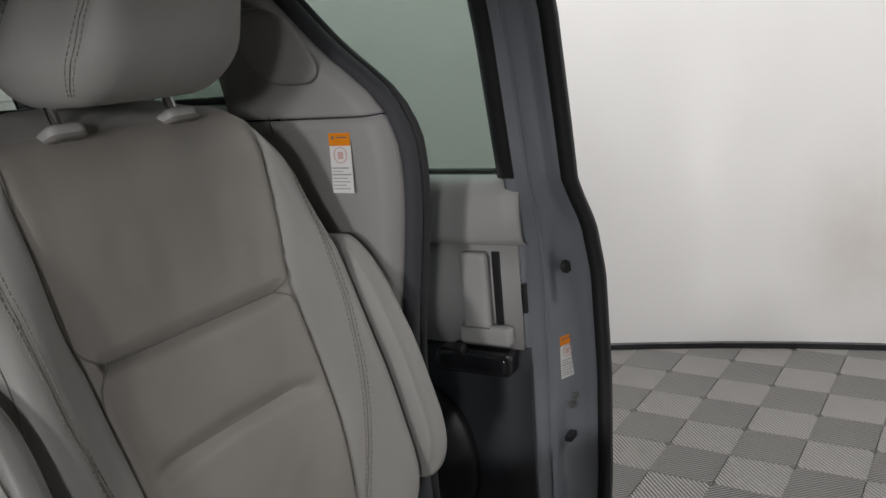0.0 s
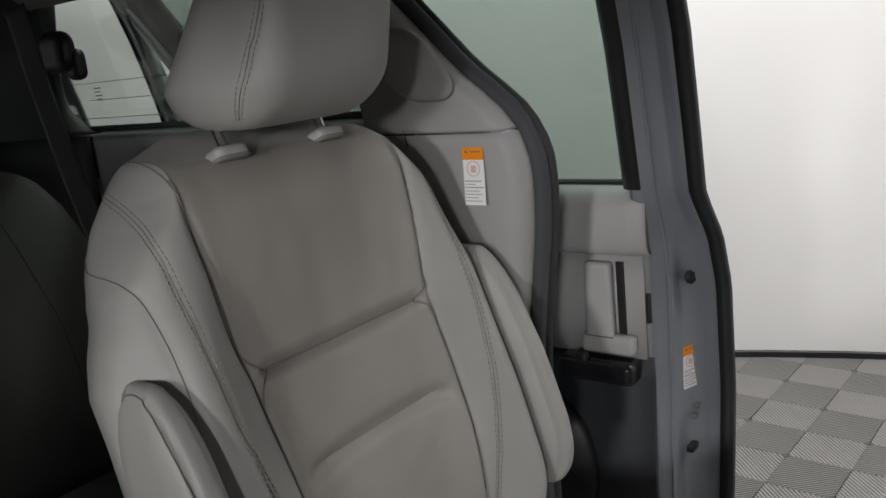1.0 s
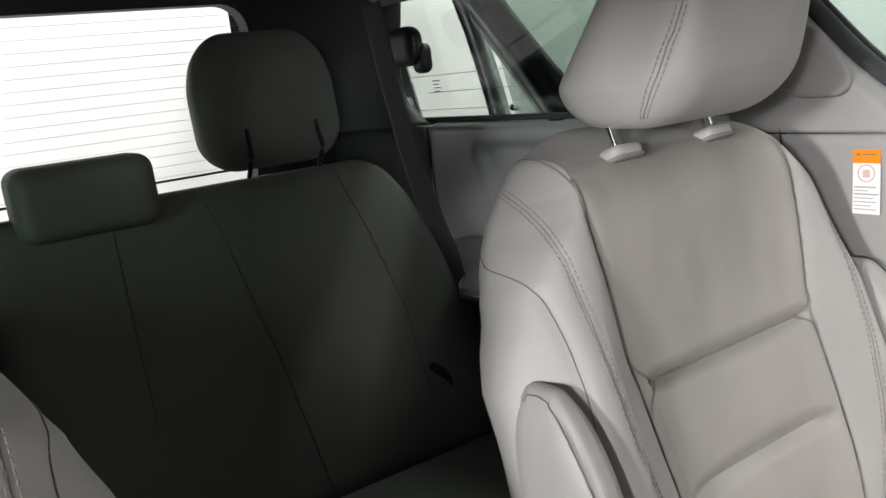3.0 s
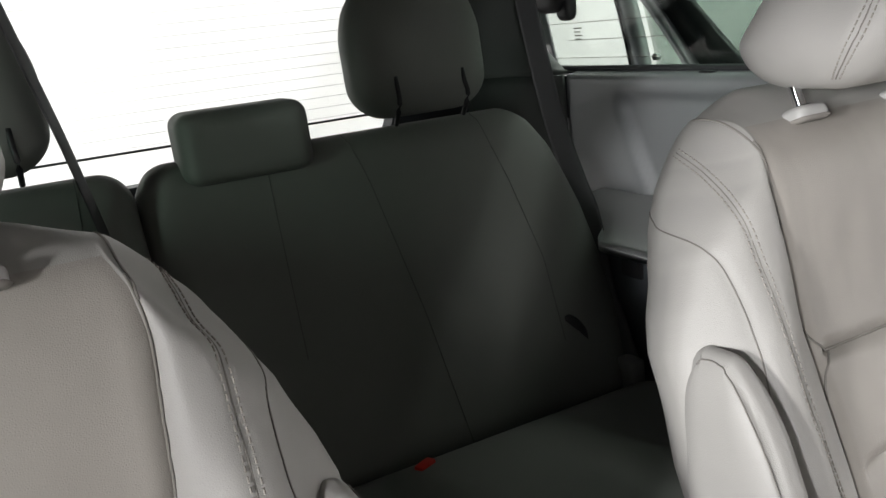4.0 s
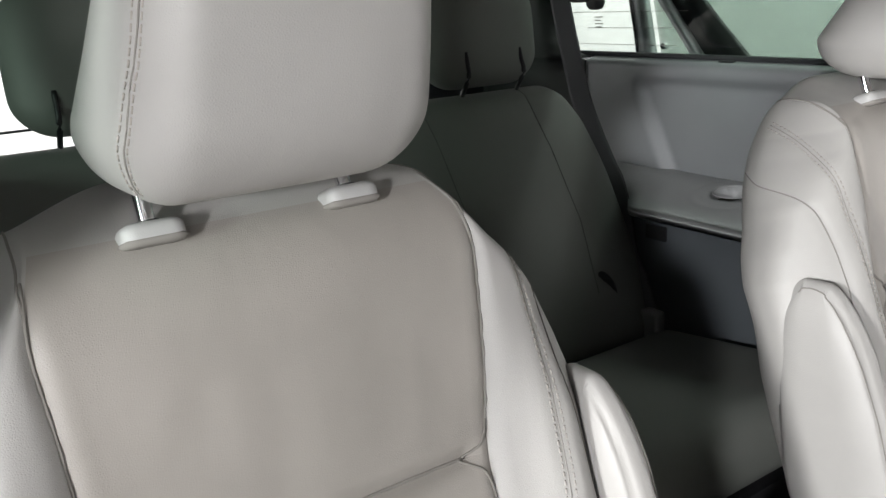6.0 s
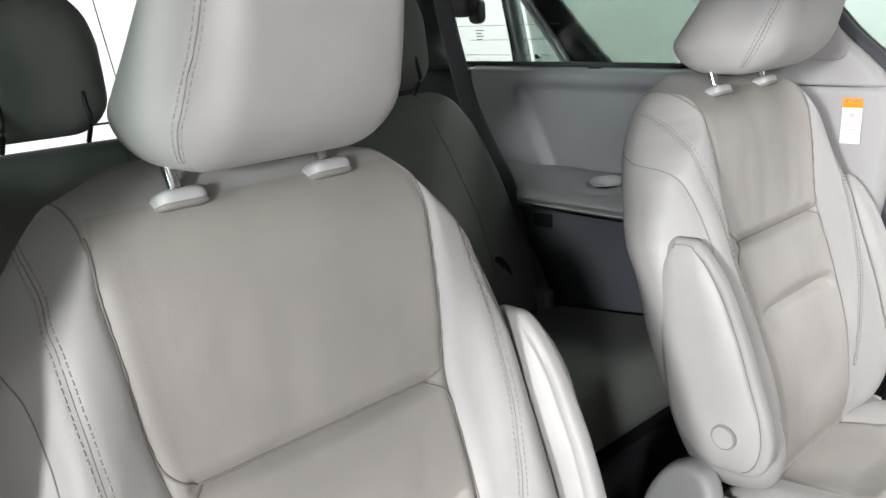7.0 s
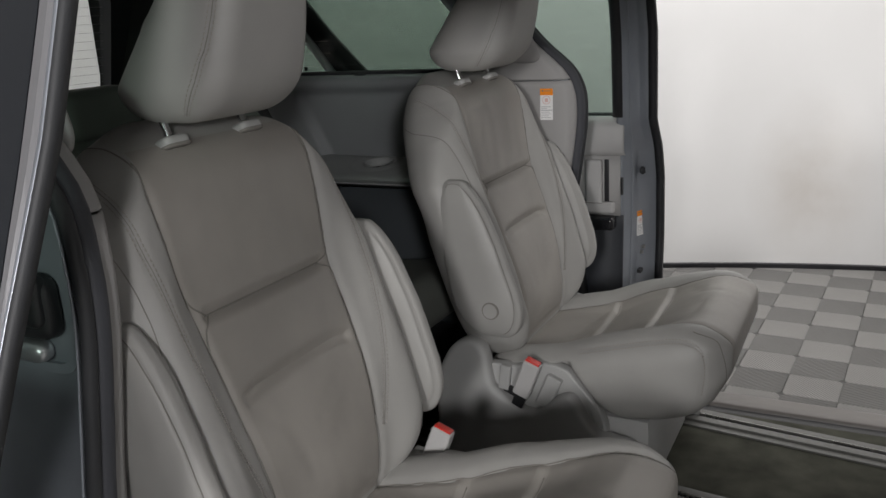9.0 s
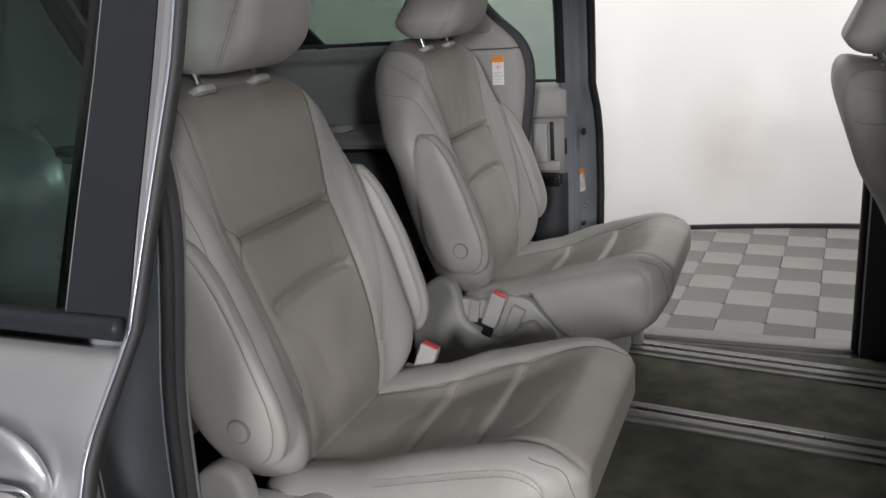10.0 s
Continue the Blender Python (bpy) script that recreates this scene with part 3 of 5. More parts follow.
def cushion(seat, res):
    p, faces = soft_box((0.284, 0.262, 0.09), (0.096, 0.062, 0.060), res)
    x, y, z = p[:, 0] + 0.385, p[:, 1].copy(), p[:, 2].copy()
    y = y * np.interp(x, [0.10, 0.20, 0.34, 0.55, 0.62, 0.685], [0.92, 0.97, 1.0, 1.0, 0.97, 0.90])
    ay = np.abs(y)
    w = (z + 0.09) / 0.18
    crest = np.interp(x, [0.10, 0.20, 0.29, 0.375, 0.44, 0.50, 0.56, 0.61, 0.66, 0.685], [0.318, 0.341, 0.360, 0.390, 0.409, 0.424, 0.438, 0.445, 0.447, 0.446])
    dish = np.interp(x, [0.10, 0.20, 0.30, 0.36, 0.42, 0.47, 0.54, 0.60, 0.70], [0.006, 0.020, 0.034, 0.036, 0.031, 0.025, 0.013, 0.003, 0.0])
    under = np.interp(x, [0.10, 0.38, 0.46, 0.52, 0.58, 0.63, 0.66, 0.69], [0.20, 0.205, 0.208, 0.216, 0.234, 0.262, 0.30, 0.335])
    top = smooth01(z, 0.0, 0.06)
    rise = crest - dish * (1 - smooth01(ay, 0.11, 0.20)) + 0.004 * np.exp(-((ay - 0.212) / 0.03) ** 2) * smooth01(x, 0.25, 0.4) * (1 - smooth01(x, 0.56, 0.66))
    rise += 0.005 * np.clip(1 - (ay / 0.18) ** 2, 0, 1) * smooth01(x, 0.50, 0.62)
    zz = under + (rise - under) * w
    q = np.column_stack([ay, x])
    zz += top * groove(q, CUSHION_SEAM, 0.006, 0.0065)
    flat = 1 - smooth01(ay, np.interp(x, [0.3, 0.5], [0.134, 0.146]), np.interp(x, [0.3, 0.5], [0.166, 0.176]))
    zz += top * flat * (0.011 * tuck(x + 0.02 * ay, 0.337) + 0.011 * tuck(x + 0.02 * ay, 0.474))
    # folds of worn leather
    zz += top * 0.0010 * (np.sin(29 * y + 21 * x + 0.7) * np.sin(25 * x - 13 * y) + 0.0 * y)
    for crease in ([(-0.12, 0.29), (-0.05, 0.27), (0.03, 0.28)], [(0.12, 0.25), (0.05, 0.30)], [(-0.12, 0.40), (-0.05, 0.42), (0.02, 0.41)], [(0.14, 0.52), (0.08, 0.55), (0.05, 0.60)], [(-0.13, 0.53), (-0.09, 0.56), (-0.02, 0.57)], [(-0.20, 0.36), (-0.24, 0.40)], [(0.19, 0.40), (0.23, 0.45)]):
        zz += top * groove(np.column_stack([y, x]), crease, 0.0018, 0.010)
    out = np.column_stack([x, y, zz])
    flank = np.column_stack([x, zz])
    side = smooth01(ay, 0.22, 0.25)
    out[:, 1] -= np.sign(y) * smooth01(ay, 0.20, 0.245) * 0.003 * np.exp(-(polydist(flank, WRAP) / 0.005) ** 2)
    out[:, 1] -= np.sign(y) * side * 0.003 * np.exp(-(polydist(flank, SIDE_PANEL) / 0.004) ** 2)
    # the leather ends on a slant and the frame behind it stands back
    slant = x - np.interp(crest - zz, [0.010, 0.022, 0.030, 0.087, 0.152, 0.20], [0.0, 0.16, 0.322, 0.355, 0.395, 0.44])
    out[:, 1] -= np.sign(y) * smooth01(ay, 0.17, 0.235) * 0.034 * (1 - smooth01(slant, -0.016, 0.008))
    inside = []
    for i, f in enumerate(faces):
        fy, fx, fz = ay[f].mean(), x[f].mean(), z[f].mean()
        if fz > (0.02 if fx < 0.62 else -0.03) and fy < np.interp(fx, [v[1] for v in CUSHION_SEAM], [v[0] for v in CUSHION_SEAM]):
            inside.append(i)
    chosen = set(inside)
    body = add("cushion", *split_faces(out, faces, [i for i in range(len(faces)) if i not in chosen]), LEATHER, seat)
    add("cushion_insert", *split_faces(out, faces, inside), INSERT, body, "taupe leather seat insert with tucked seams")
    bvh = bvhtree.BVHTree.FromPolygons([Vector(v) for v in out], [tuple(f) for f in faces])
    for at in (0.3375, 0.4745):
        run = []
        for a in np.linspace(-0.142, 0.142, 50):
            hit = bvh.ray_cast(Vector((at - 0.02 * abs(a), a, 0.7)), Vector((0, 0, -1)))[0]
            run.append(hit + Vector((0, 0, 0.0002)))
        v, f = tube(run, 0.0010, 5)
        add("seam", v, f, SEAMDARK, body, "dark sewn seam")
    for k in (-1, 1):
        run = []
        for a, b in curve_pts(CUSHION_SEAM, 60):
            hit = bvh.ray_cast(Vector((b, k * a, 0.7)), Vector((0, 0, -1)))[0]
            if hit:
                run.append(hit + Vector((0, 0, 0.0004)))
        v, f = tube(run, 0.0011, 5)
        add("seam", v, f, SEAMDARK, body, "dark sewn seam")
        for line, offs, mat, name in ((SIDE_PANEL, (0.0, -0.007), THREAD, "stitching"), (WRAP, (0.0,), SEAMDARK, "seam")):
            for off in offs:
                run = []
                for a, b in curve_pts(line, 50):
                    hit = bvh.ray_cast(Vector((a, k * 0.5, b + off)), Vector((0, -k, 0)))[0]
                    if hit:
                        run.append(hit + Vector((0, k * 0.0006, 0.0003)))
                v, f = stitches(run) if name == "stitching" else tube(run, 0.0008, 5)
                add(name, v, f, mat, body, "grey stitching" if name == "stitching" else "dark sewn seam")
    return body


SHIELD = [(0.0, 0.0), (0.0, 0.24), (0.012, 0.295), (0.042, 0.350), (0.070, 0.373), (0.097, 0.381), (0.122, 0.370), (0.136, 0.345), (0.144, 0.300), (0.152, 0.268), (0.178, 0.250), (0.208, 0.232), (0.237, 0.222), (0.262, 0.228), (0.30, 0.262), (0.332, 0.276),
          (0.352, 0.262), (0.372, 0.226), (0.394, 0.200), (0.43, 0.186), (0.485, 0.175), (0.510, 0.13), (0.522, 0.06), (0.525, 0.0)]
POCKET = [(0.10, 0.16), (0.10, 0.30), (0.150, 0.318), (0.20, 0.318), (0.25, 0.334), (0.315, 0.328), (0.345, 0.30), (0.40, 0.235), (0.42, 0.16)]


def seat_base(seat):
    base = part("seat_base", box_bm((0.46, 0.44, 0.20), 0.03), SHELL, seat, "grey plastic seat base", True, Matrix.Translation((0.27, 0, 0.11)))
    for k in (-1, 1):
        outline = [SHIELD[0]] + [tuple(v) for v in curve_pts(SHIELD[1:-1], 60)] + [SHIELD[-1]]
        bm = prism_bm(outline, 0.046, 0.018, 5)
        bmesh.ops.translate(bm, vec=(0, 0.244 if k > 0 else -0.290, 0), verts=bm.verts)
        shield = part("side_shield", bm, SHELL, seat, "moulded grey plastic side shield", True)
        bm = prism_bm([tuple(v) for v in curve_pts(POCKET, 40)], 0.03, 0.006, 3)
        bmesh.ops.translate(bm, vec=(0, 0.233 if k > 0 else -0.263, 0), verts=bm.verts)
        well = part("buckle_well", bm, SHELL, shield, "moulded pocket round the buckle", True)
        part("buckle_slot", box_bm((0.050, 0.012, 0.017), 0.003), BLACK, well, "dark slot of the buckle stalk", True, Matrix.Translation((0.197, k * 0.268, 0.256)) @ Matrix.Rotation(radians(24), 4, "Y"))
        part("bracket", box_bm((0.036, 0.020, 0.080), 0.007, 3), SHELL, well, "moulded rib beside the buckle", True, Matrix.Translation((0.283, k * 0.270, 0.272)) @ Matrix.Rotation(radians(24), 4, "Y"))
        part("rib", box_bm((0.026, 0.016, 0.060), 0.006, 3), SHELL, well, "moulded rib behind the buckle", True, Matrix.Translation((0.176, k * 0.268, 0.290)) @ Matrix.Rotation(radians(8), 4, "Y"))
    return base


def buckle(seat, side, where, lean):
    m = Matrix.Translation(where) @ Matrix.Rotation(radians(lean), 4, "Y") @ Matrix.Rotation(radians(side * -6), 4, "X")
    body = part("seat_buckle", box_bm((0.040, 0.026, 0.095), 0.007, 3), TRIM_LIGHT, seat, "grey seat belt buckle with a red button", True, m)
    red = part("release_button", box_bm((0.034, 0.018, 0.014), 0.003), RED, body, "red release button", True, Matrix.Translation((0, 0, 0.0435)))
    part("slot", box_bm((0.036, 0.005, 0.004), 0.001), BLACK, body, "black tongue slot", False, Matrix.Translation((0, 0.011, 0.0462)))
    part("buckle_stalk", box_bm((0.028, 0.010, 0.12), 0.004), BLACK, body, "black buckle stalk", True, Matrix.Translation((0, 0, -0.095)))
    return body


def seat_with(m, label, arms=True, res=0.006, group="second row captain's chairs"):
    seat = empty("captain_chair", label, "car seat", group, m=m)
    shape = backrest_shape(res)
    y, s, n, n0, faces, region = shape
    verts = to_back(y, s, n)
    region = np.array(region)
    back = add("backrest", *split_faces(verts, faces, np.nonzero(region == 0)[0]), LEATHER, seat, "grey leather backrest with side bolsters")
    for r, name in ((1, "upper_insert"), (2, "lumbar_insert"), (3, "lower_insert")):
        add(name, *split_faces(verts, faces, np.nonzero(region == r)[0]), INSERT, back, "smooth taupe leather insert")
    for k in (-1, 1):
        ridge = curve_pts(RIDGE, 70)
        for off in (-0.0048, 0.0048):
            v, f = stitches(on_shell(shape, ridge, k, 0.0005, off))
            add("stitching", v, f, THREAD, back, "grey stitching")
        v, f = tube(on_shell(shape, ridge, k, 0.0001), 0.0006, 5)
        add("seam", v, f, SEAMDARK, back, "dark sewn seam")
        upper = curve_pts([(0.135, 0.379), (0.152, 0.388), (0.163, 0.405)] + [q for q in SEAM if 0.42 < q[1] < 0.62], 50)
        lower = curve_pts([q for q in SEAM if 0.02 < q[1] < 0.30] + [(0.157, 0.335), (0.150, 0.362), (0.130, 0.378)], 40)
        for run in (upper, lower):
            v, f = tube(on_back(shape, [(k * a, b) for a, b in run], 0.0006), 0.0013, 5)
            add("seam", v, f, SEAMDARK, back, "dark sewn seam")
        v, f = tube(on_shell(shape, curve_pts([(0.177, 0.585, -0.008), (0.175, 0.603, -0.020), (0.172, 0.624, -0.038), (0.169, 0.642, -0.062), (0.166, 0.652, -0.09)], 24), k, 0.0004), 0.0011, 5)
        add("seam", v, f, SEAMDARK, back, "dark sewn seam")
        v, f = tube(on_shell(shape, curve_pts(FLANK, 50), k, 0.0003), 0.0008, 5)
        add("seam", v, f, SEAMDARK, back, "dark sewn seam")
    v, f = tube(on_back(shape, [(y, 0.3785) for y in np.linspace(-0.137, 0.137, 40)], 0.0006), 0.0015, 5)
    add("seam", v, f, SEAMDARK, back, "dark sewn seam")
    headrest(seat, res)
    for k in (-1, 1):
        where = to_back(np.array([k * 0.081]), np.array([0.652]), np.array([0.004]))[0]
        tilt = Matrix.Rotation(radians(-20.2), 4, "Y")
        part("headrest_post", cyl_bm(0.0065, 0.075, 20), CHROME, seat, "polished steel headrest post", True, Matrix.Translation(where) @ tilt)
        g = to_back(np.array([k * 0.081]), np.array([0.6215]), np.array([0.006]))[0]
        v, f = soft_box((0.0165, 0.0235, 0.0095), (0.010, 0.012, 0.007), 0.0035)
        guide = add("post_guide", v, f, SHELL, seat, "pale grey plastic post guide", m=Matrix.Translation(g) @ tilt)
        # a dark pad under the guide draws the shade around it
        v, f = soft_box((0.0185, 0.0255, 0.004), (0.012, 0.014, 0.003), 0.004)
        add("guide_shade", v - np.array([0, 0, 0.0055]), f, SEAMDARK, guide, "dark pad for the shade round the guide")
        part("post_hole", cyl_bm(0.0085, 0.002, 20), BLACK, guide, "dark hole round the post", False, Matrix.Translation((0, 0, 0.0092)))
    cushion(seat, res * 1.1)
    seat_base(seat)
    if arms:
        armrest(seat, -1, res)
        armrest(seat, 1, res)
    return seat


chair_far = seat_with(Matrix.Translation((0, 0.481, FLOOR)), "grey leather captain's chair with both armrests folded up")
chair_near = copy_thing(chair_far, Matrix.Translation((0.003, -0.477, FLOOR + 0.006)))
buckle(chair_far, -1, (0.238, -0.288, 0.305), 22)
buckle(chair_near, 1, (0.215, 0.262, 0.325), 20)
front_driver = seat_with(Matrix.Translation((1.228, 0.47, FLOOR - 0.07)) @ Matrix.Rotation(radians(-8), 4, "Y"), "grey leather front seat seen from behind", False, 0.012, "front seats")
copy_thing(front_driver, Matrix.Translation((1.40, -0.47, FLOOR - 0.02)))

# ---- third row ----
def bench(name, y0, y1, label, seams):
    """One part of the split third-row bench: a reclined back and a cushion."""
    mid, half = (y0 + y1) / 2, (y1 - y0) / 2
    ob = empty(name, label, "car seat", "third row bench", m=Matrix.Translation((-0.55, mid, 0.37)))
    p, faces = soft_box((0.065, half, 0.31), (0.05, 0.055, 0.06), 0.012)
    n, y, s = p[:, 0] - 0.065, p[:, 1].copy(), p[:, 2] + 0.29
    outer = 1 if mid > 0 else -1
    v = np.clip(y * outer / half, 0, 1)
    reach = np.interp(s, [0.0, 0.10, 0.37, 0.50, 0.56, 0.61], [0.985, 0.975, 0.91, 0.84, 0.77, 0.68])
    y = y * (1 - (1 - reach) * smooth01(v, 0.1, 1.0))
    front = smooth01(n, -0.07, -0.02)
    n += front * 0.012 * np.exp(-((y - outer * half * 0.72) / 0.09) ** 2) * (1 - smooth01(s, 0.40, 0.6))
    verts = np.column_stack([-0.40 * s + 0.917 * n, y, 0.37 + 0.917 * s + 0.40 * n])
    back = add("backrest", verts, faces, SHADED_LEATHER, ob, "reclined grey backrest, shade in its colour")
    for line in seams:
        pts = []
        for q in np.linspace(line[0][1], line[-1][1], 24):
            yy = float(np.interp(-q, [-b for _, b in line], [a for a, _ in line])) - mid
            k = 0.012 * math.exp(-((yy - outer * half * 0.72) / 0.09) ** 2) * (1 - float(smooth01(np.array([q]), 0.40, 0.6)[0])) + 0.0004
            k -= 0.03 * float(smooth01(np.array([q]), 0.55, 0.61)[0]) ** 2
            pts.append((-0.40 * q + 0.917 * k, yy, 0.37 + 0.917 * q + 0.40 * k))
        v2, f2 = tube(pts, 0.0009, 5)
        add("backrest_seam", v2, f2, CLOTHSEAM, back, "dark sewn seam")
    p, faces = soft_box((0.235, half - 0.01, 0.075), (0.07, 0.06, 0.06), 0.015)
    p[:, 2] += 0.315 + 0.12 * (p[:, 0] + 0.235)
    p[:, 0] += 0.225
    p[:, 1] *= 0.96
    add("cushion", p, faces, SHADED_LEATHER, ob, "grey seat cushion, shade in its colour")
    part("seat_frame", box_bm((0.34, 2 * half - 0.1, 0.22), 0.01), BLACK, ob, "black seat frame", True, Matrix.Translation((0.22, 0, 0.12)))
    return ob


def rear_headrest(where, half, label, lean=-6, slits=True):
    ob = empty("rear_headrest", label, "headrest", "third row headrests", m=Matrix.Translation(where) @ Matrix.Rotation(radians(lean), 4, "Y"))
    p, faces = soft_box((0.055, half, 0.122), (0.05, 0.07, 0.06), 0.009)
    v = p[:, 2] / 0.122
    p[:, 1] *= 1 - 0.16 * smooth01(v, 0.1, 1.0) - 0.04 * smooth01(-v, 0.4, 1)
    p[:, 0] *= 1 - 0.25 * smooth01(v, 0.2, 1)
    add("pad", p, faces, SHADED_LEATHER, ob)
    if slits:
        for k in (-1, 1):
            line = [(0.052, k * 0.068, -0.052), (0.056, k * 0.068, -0.075), (0.058, k * 0.070, -0.10), (0.03, k * 0.070, -0.135)]
            v, f = tube(curve_pts(line, 10), 0.0045, 8)
            add("headrest_rod", v, f, BLACK, ob, "black bent headrest rod")
    return ob


bench("rear_bench_wide", -0.172, 0.69, "wide part of the third-row bench, darkened for shade", [[(0.19, 0.59), (0.212, 0.50), (0.245, 0.24), (0.262, 0.0)], [(0.46, 0.59), (0.487, 0.45), (0.508, 0.28), (0.50, 0.12)], [(0.04, 0.56), (0.034, 0.48), (0.018, 0.22)]])
bench("rear_bench_narrow", -0.69, -0.1735, "narrow part of the third-row bench, darkened for shade", [[(-0.26, 0.59), (-0.28, 0.3), (-0.30, 0.0)]])
rear_headrest((-0.80, 0.352, 1.412), 0.138, "raised grey headrest of the third row, darkened for shade")
rear_headrest((-0.80, -0.402, 1.415), 0.125, "raised grey headrest of the third row, darkened for shade")


def folded_headrest():
    ob = empty("folded_headrest", "low grey middle headrest folded onto the bench top", "headrest", "third row headrests", m=Matrix.Translation((-0.80, 0.012, 1.292)))
    p, faces = soft_box((0.055, 0.112, 0.060), (0.035, 0.028, 0.025), 0.008)
    p[:, 0] -= 0.10 * p[:, 2]
    add("pad", p, faces, SHADED_LEATHER, ob)
    for k in (-1, 1):
        v, f = tube([(-0.02, k * 0.05, -0.03), (-0.03, k * 0.05, -0.09)], 0.005)
        add("headrest_rod", v, f, BLACK, ob, "black headrest rod")
    return ob


folded_headrest()

# ---- the van ----
van = empty("minivan", "silver-grey minivan with both sliding doors open", "car", m=Matrix())


def mirrored(verts, faces, side):
    if side > 0:
        return verts, faces
    return [(v[0], -v[1], v[2]) for v in verts], [tuple(f)[::-1] for f in faces]


def van_part(name, vf, material, side=1, parent=None, label="", smooth=True):
    v, f = mirrored(*vf, side)
    return add(name, v, f, material, parent or van, label, smooth)


def van_box(name, lo, hi, material, side=1, bevel=0.004, parent=None, label=""):
    lo, hi = np.array(lo, float), np.array(hi, float)
    c = (lo + hi) / 2
    return part(name, box_bm(tuple(hi - lo), bevel), material, parent or van, label, True, Matrix.Translation((c[0], side * c[1], c[2])))


# front edge of the rear pillar trim, by height, and how far out it stands
EDGE_Z = [0.37, 0.60, 0.83, 0.95, 1.05, 1.16, 1.24, 1.30, 1.34, 1.38, 1.44, 1.50, 1.57, 1.64]
EDGE_X = [0.115, 0.108, 0.110, 0.118, 0.134, 0.150, 0.150, 0.130, 0.095, 0.052, 0.002, -0.045, -0.090, -0.12]
OUT_Z = [0.37, 1.10, 1.25, 1.45, 1.62, 1.66]
OUT_Y = [0.815, 0.800, 0.795, 0.755, 0.705, 0.69]


EDGE_RUN = np.array([np.array(v) for v in curve_pts(list(zip(EDGE_Z, EDGE_X)), 200)])


def edge(z):
    return float(np.interp(z, EDGE_RUN[:, 0], EDGE_RUN[:, 1]))


def outw(z):
    return float(np.interp(z, OUT_Z, OUT_Y))


ZS = list(np.linspace(0.37, 1.64, 52))
GLASS_Y = lambda z: 0.858 - 0.20 * max(0, z - 1.30)


def pillar(side):
    """Inner trim of the rear pillar with its rolled front edge, seal and painted jamb."""
    def rows(z0, z1, lift=0.0):
        out = []
        for z in [v for v in ZS if z0 < v < z1] + [z0, z1]:
            e, w = edge(z), outw(z)
            out.append((z, [(-0.13, w + 0.012, z), (-0.06, w + 0.004, z), (e - 0.06, w, z), (e - 0.022, w + 0.001, z), (e - 0.008, w + 0.006, z), (e, w + 0.018, z), (e + 0.002, w + 0.052, z)]))
        return [r for _, r in sorted(out, key=lambda t: t[0])]
    lower = van_part("pillar_trim_lower", thick_sheet(rows(0.37, 1.2835), (0, 0.004, 0)), TRIM, side, None, "moulded grey lower pillar trim")
    van_part("pillar_trim_upper", thick_sheet(rows(1.2865, 1.64), (0, 0.004, 0)), TRIM, side, None, "moulded grey upper pillar trim")
    line = [(edge(z) + 0.006, outw(z) + 0.052, z) for z in ZS]
    v, f = tube(line, 0.015, 10)
    van_part("door_seal", (v, f), SEALGREY, side, None, "dark grey rubber door seal")
    line = [(edge(z) + 0.014, outw(z) + 0.072, z) for z in ZS]
    v, f = tube(line, 0.009, 10)
    van_part("door_seal", (v, f), RUBBER, side, None, "black rubber door seal")
    # a shallow moulded pocket near the top of the pillar
    p, faces = soft_box((0.060, 0.010, 0.055), (0.045, 0.009, 0.04), 0.006)
    p[:, 0] += -0.035 - 0.5 * (p[:, 2])
    p = p + np.array([0.035, outw(1.43) + 0.005, 1.39])
    p[:, 1] -= 0.18 * (p[:, 2] - 1.385)
    van_part("belt_cover", (p, faces), TRIM, side, lower, "moulded grey belt cover")
    v, f = tube([(-0.046 + 0.03 * (z - 1.267), outw(z) + 0.0055, z) for z in np.linspace(1.19, 1.40, 16)], 0.0022, 6)
    van_part("trim_joint", (v, f), BLACK, side, lower, "dark upright joint in the pillar trim")
    # painted jamb that the closed door would cover
    rows_j = []
    for z in ZS:
        e, w = edge(z), outw(z)
        k = 0.06 * max(0, z - 1.2)
        rows_j.append([(e + 0.006, w + 0.082, z), (e + 0.002, w + 0.076, z), (e - 0.02, w + 0.047, z), (e - 0.15, w + 0.050, z), (e - 0.185, w + 0.075, z), (e - 0.20, 0.955 - 1.3 * k, z), (e - 0.235, 0.968 - 1.3 * k, z)])
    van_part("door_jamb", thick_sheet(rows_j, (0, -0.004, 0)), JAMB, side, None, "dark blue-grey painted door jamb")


for side in (1, -1):
    pillar(side)


def rounded(a0, b0, a1, b1, r, n=8):
    out = []
    for ca, cb, start in ((a1 - r, b0 + r, -90), (a1 - r, b1 - r, 0), (a0 + r, b1 - r, 90), (a0 + r, b0 + r, 180)):
        for k in range(n + 1):
            w = radians(start + 90 * k / n)
            out.append((ca + r * math.cos(w), cb + r * math.sin(w)))
    return out


def ring(inner, outer, put, thick):
    """A closed flat ring between two loops of equal count; put maps 2D to 3D, thick is its depth vector."""
    n = len(inner)
    t = np.array(thick, float)
    a, b = [np.array(put(*p), float) for p in inner], [np.array(put(*p), float) for p in outer]
    verts = a + b + [v + t for v in a] + [v + t for v in b]
    faces = []
    for i in range(n):
        j = (i + 1) % n
        faces += [(i, j, n + j, n + i), (2 * n + j, 2 * n + i, 3 * n + i, 3 * n + j), (j, i, 2 * n + i, 2 * n + j), (n + i, n + j, 3 * n + j, 3 * n + i)]
    return verts, faces


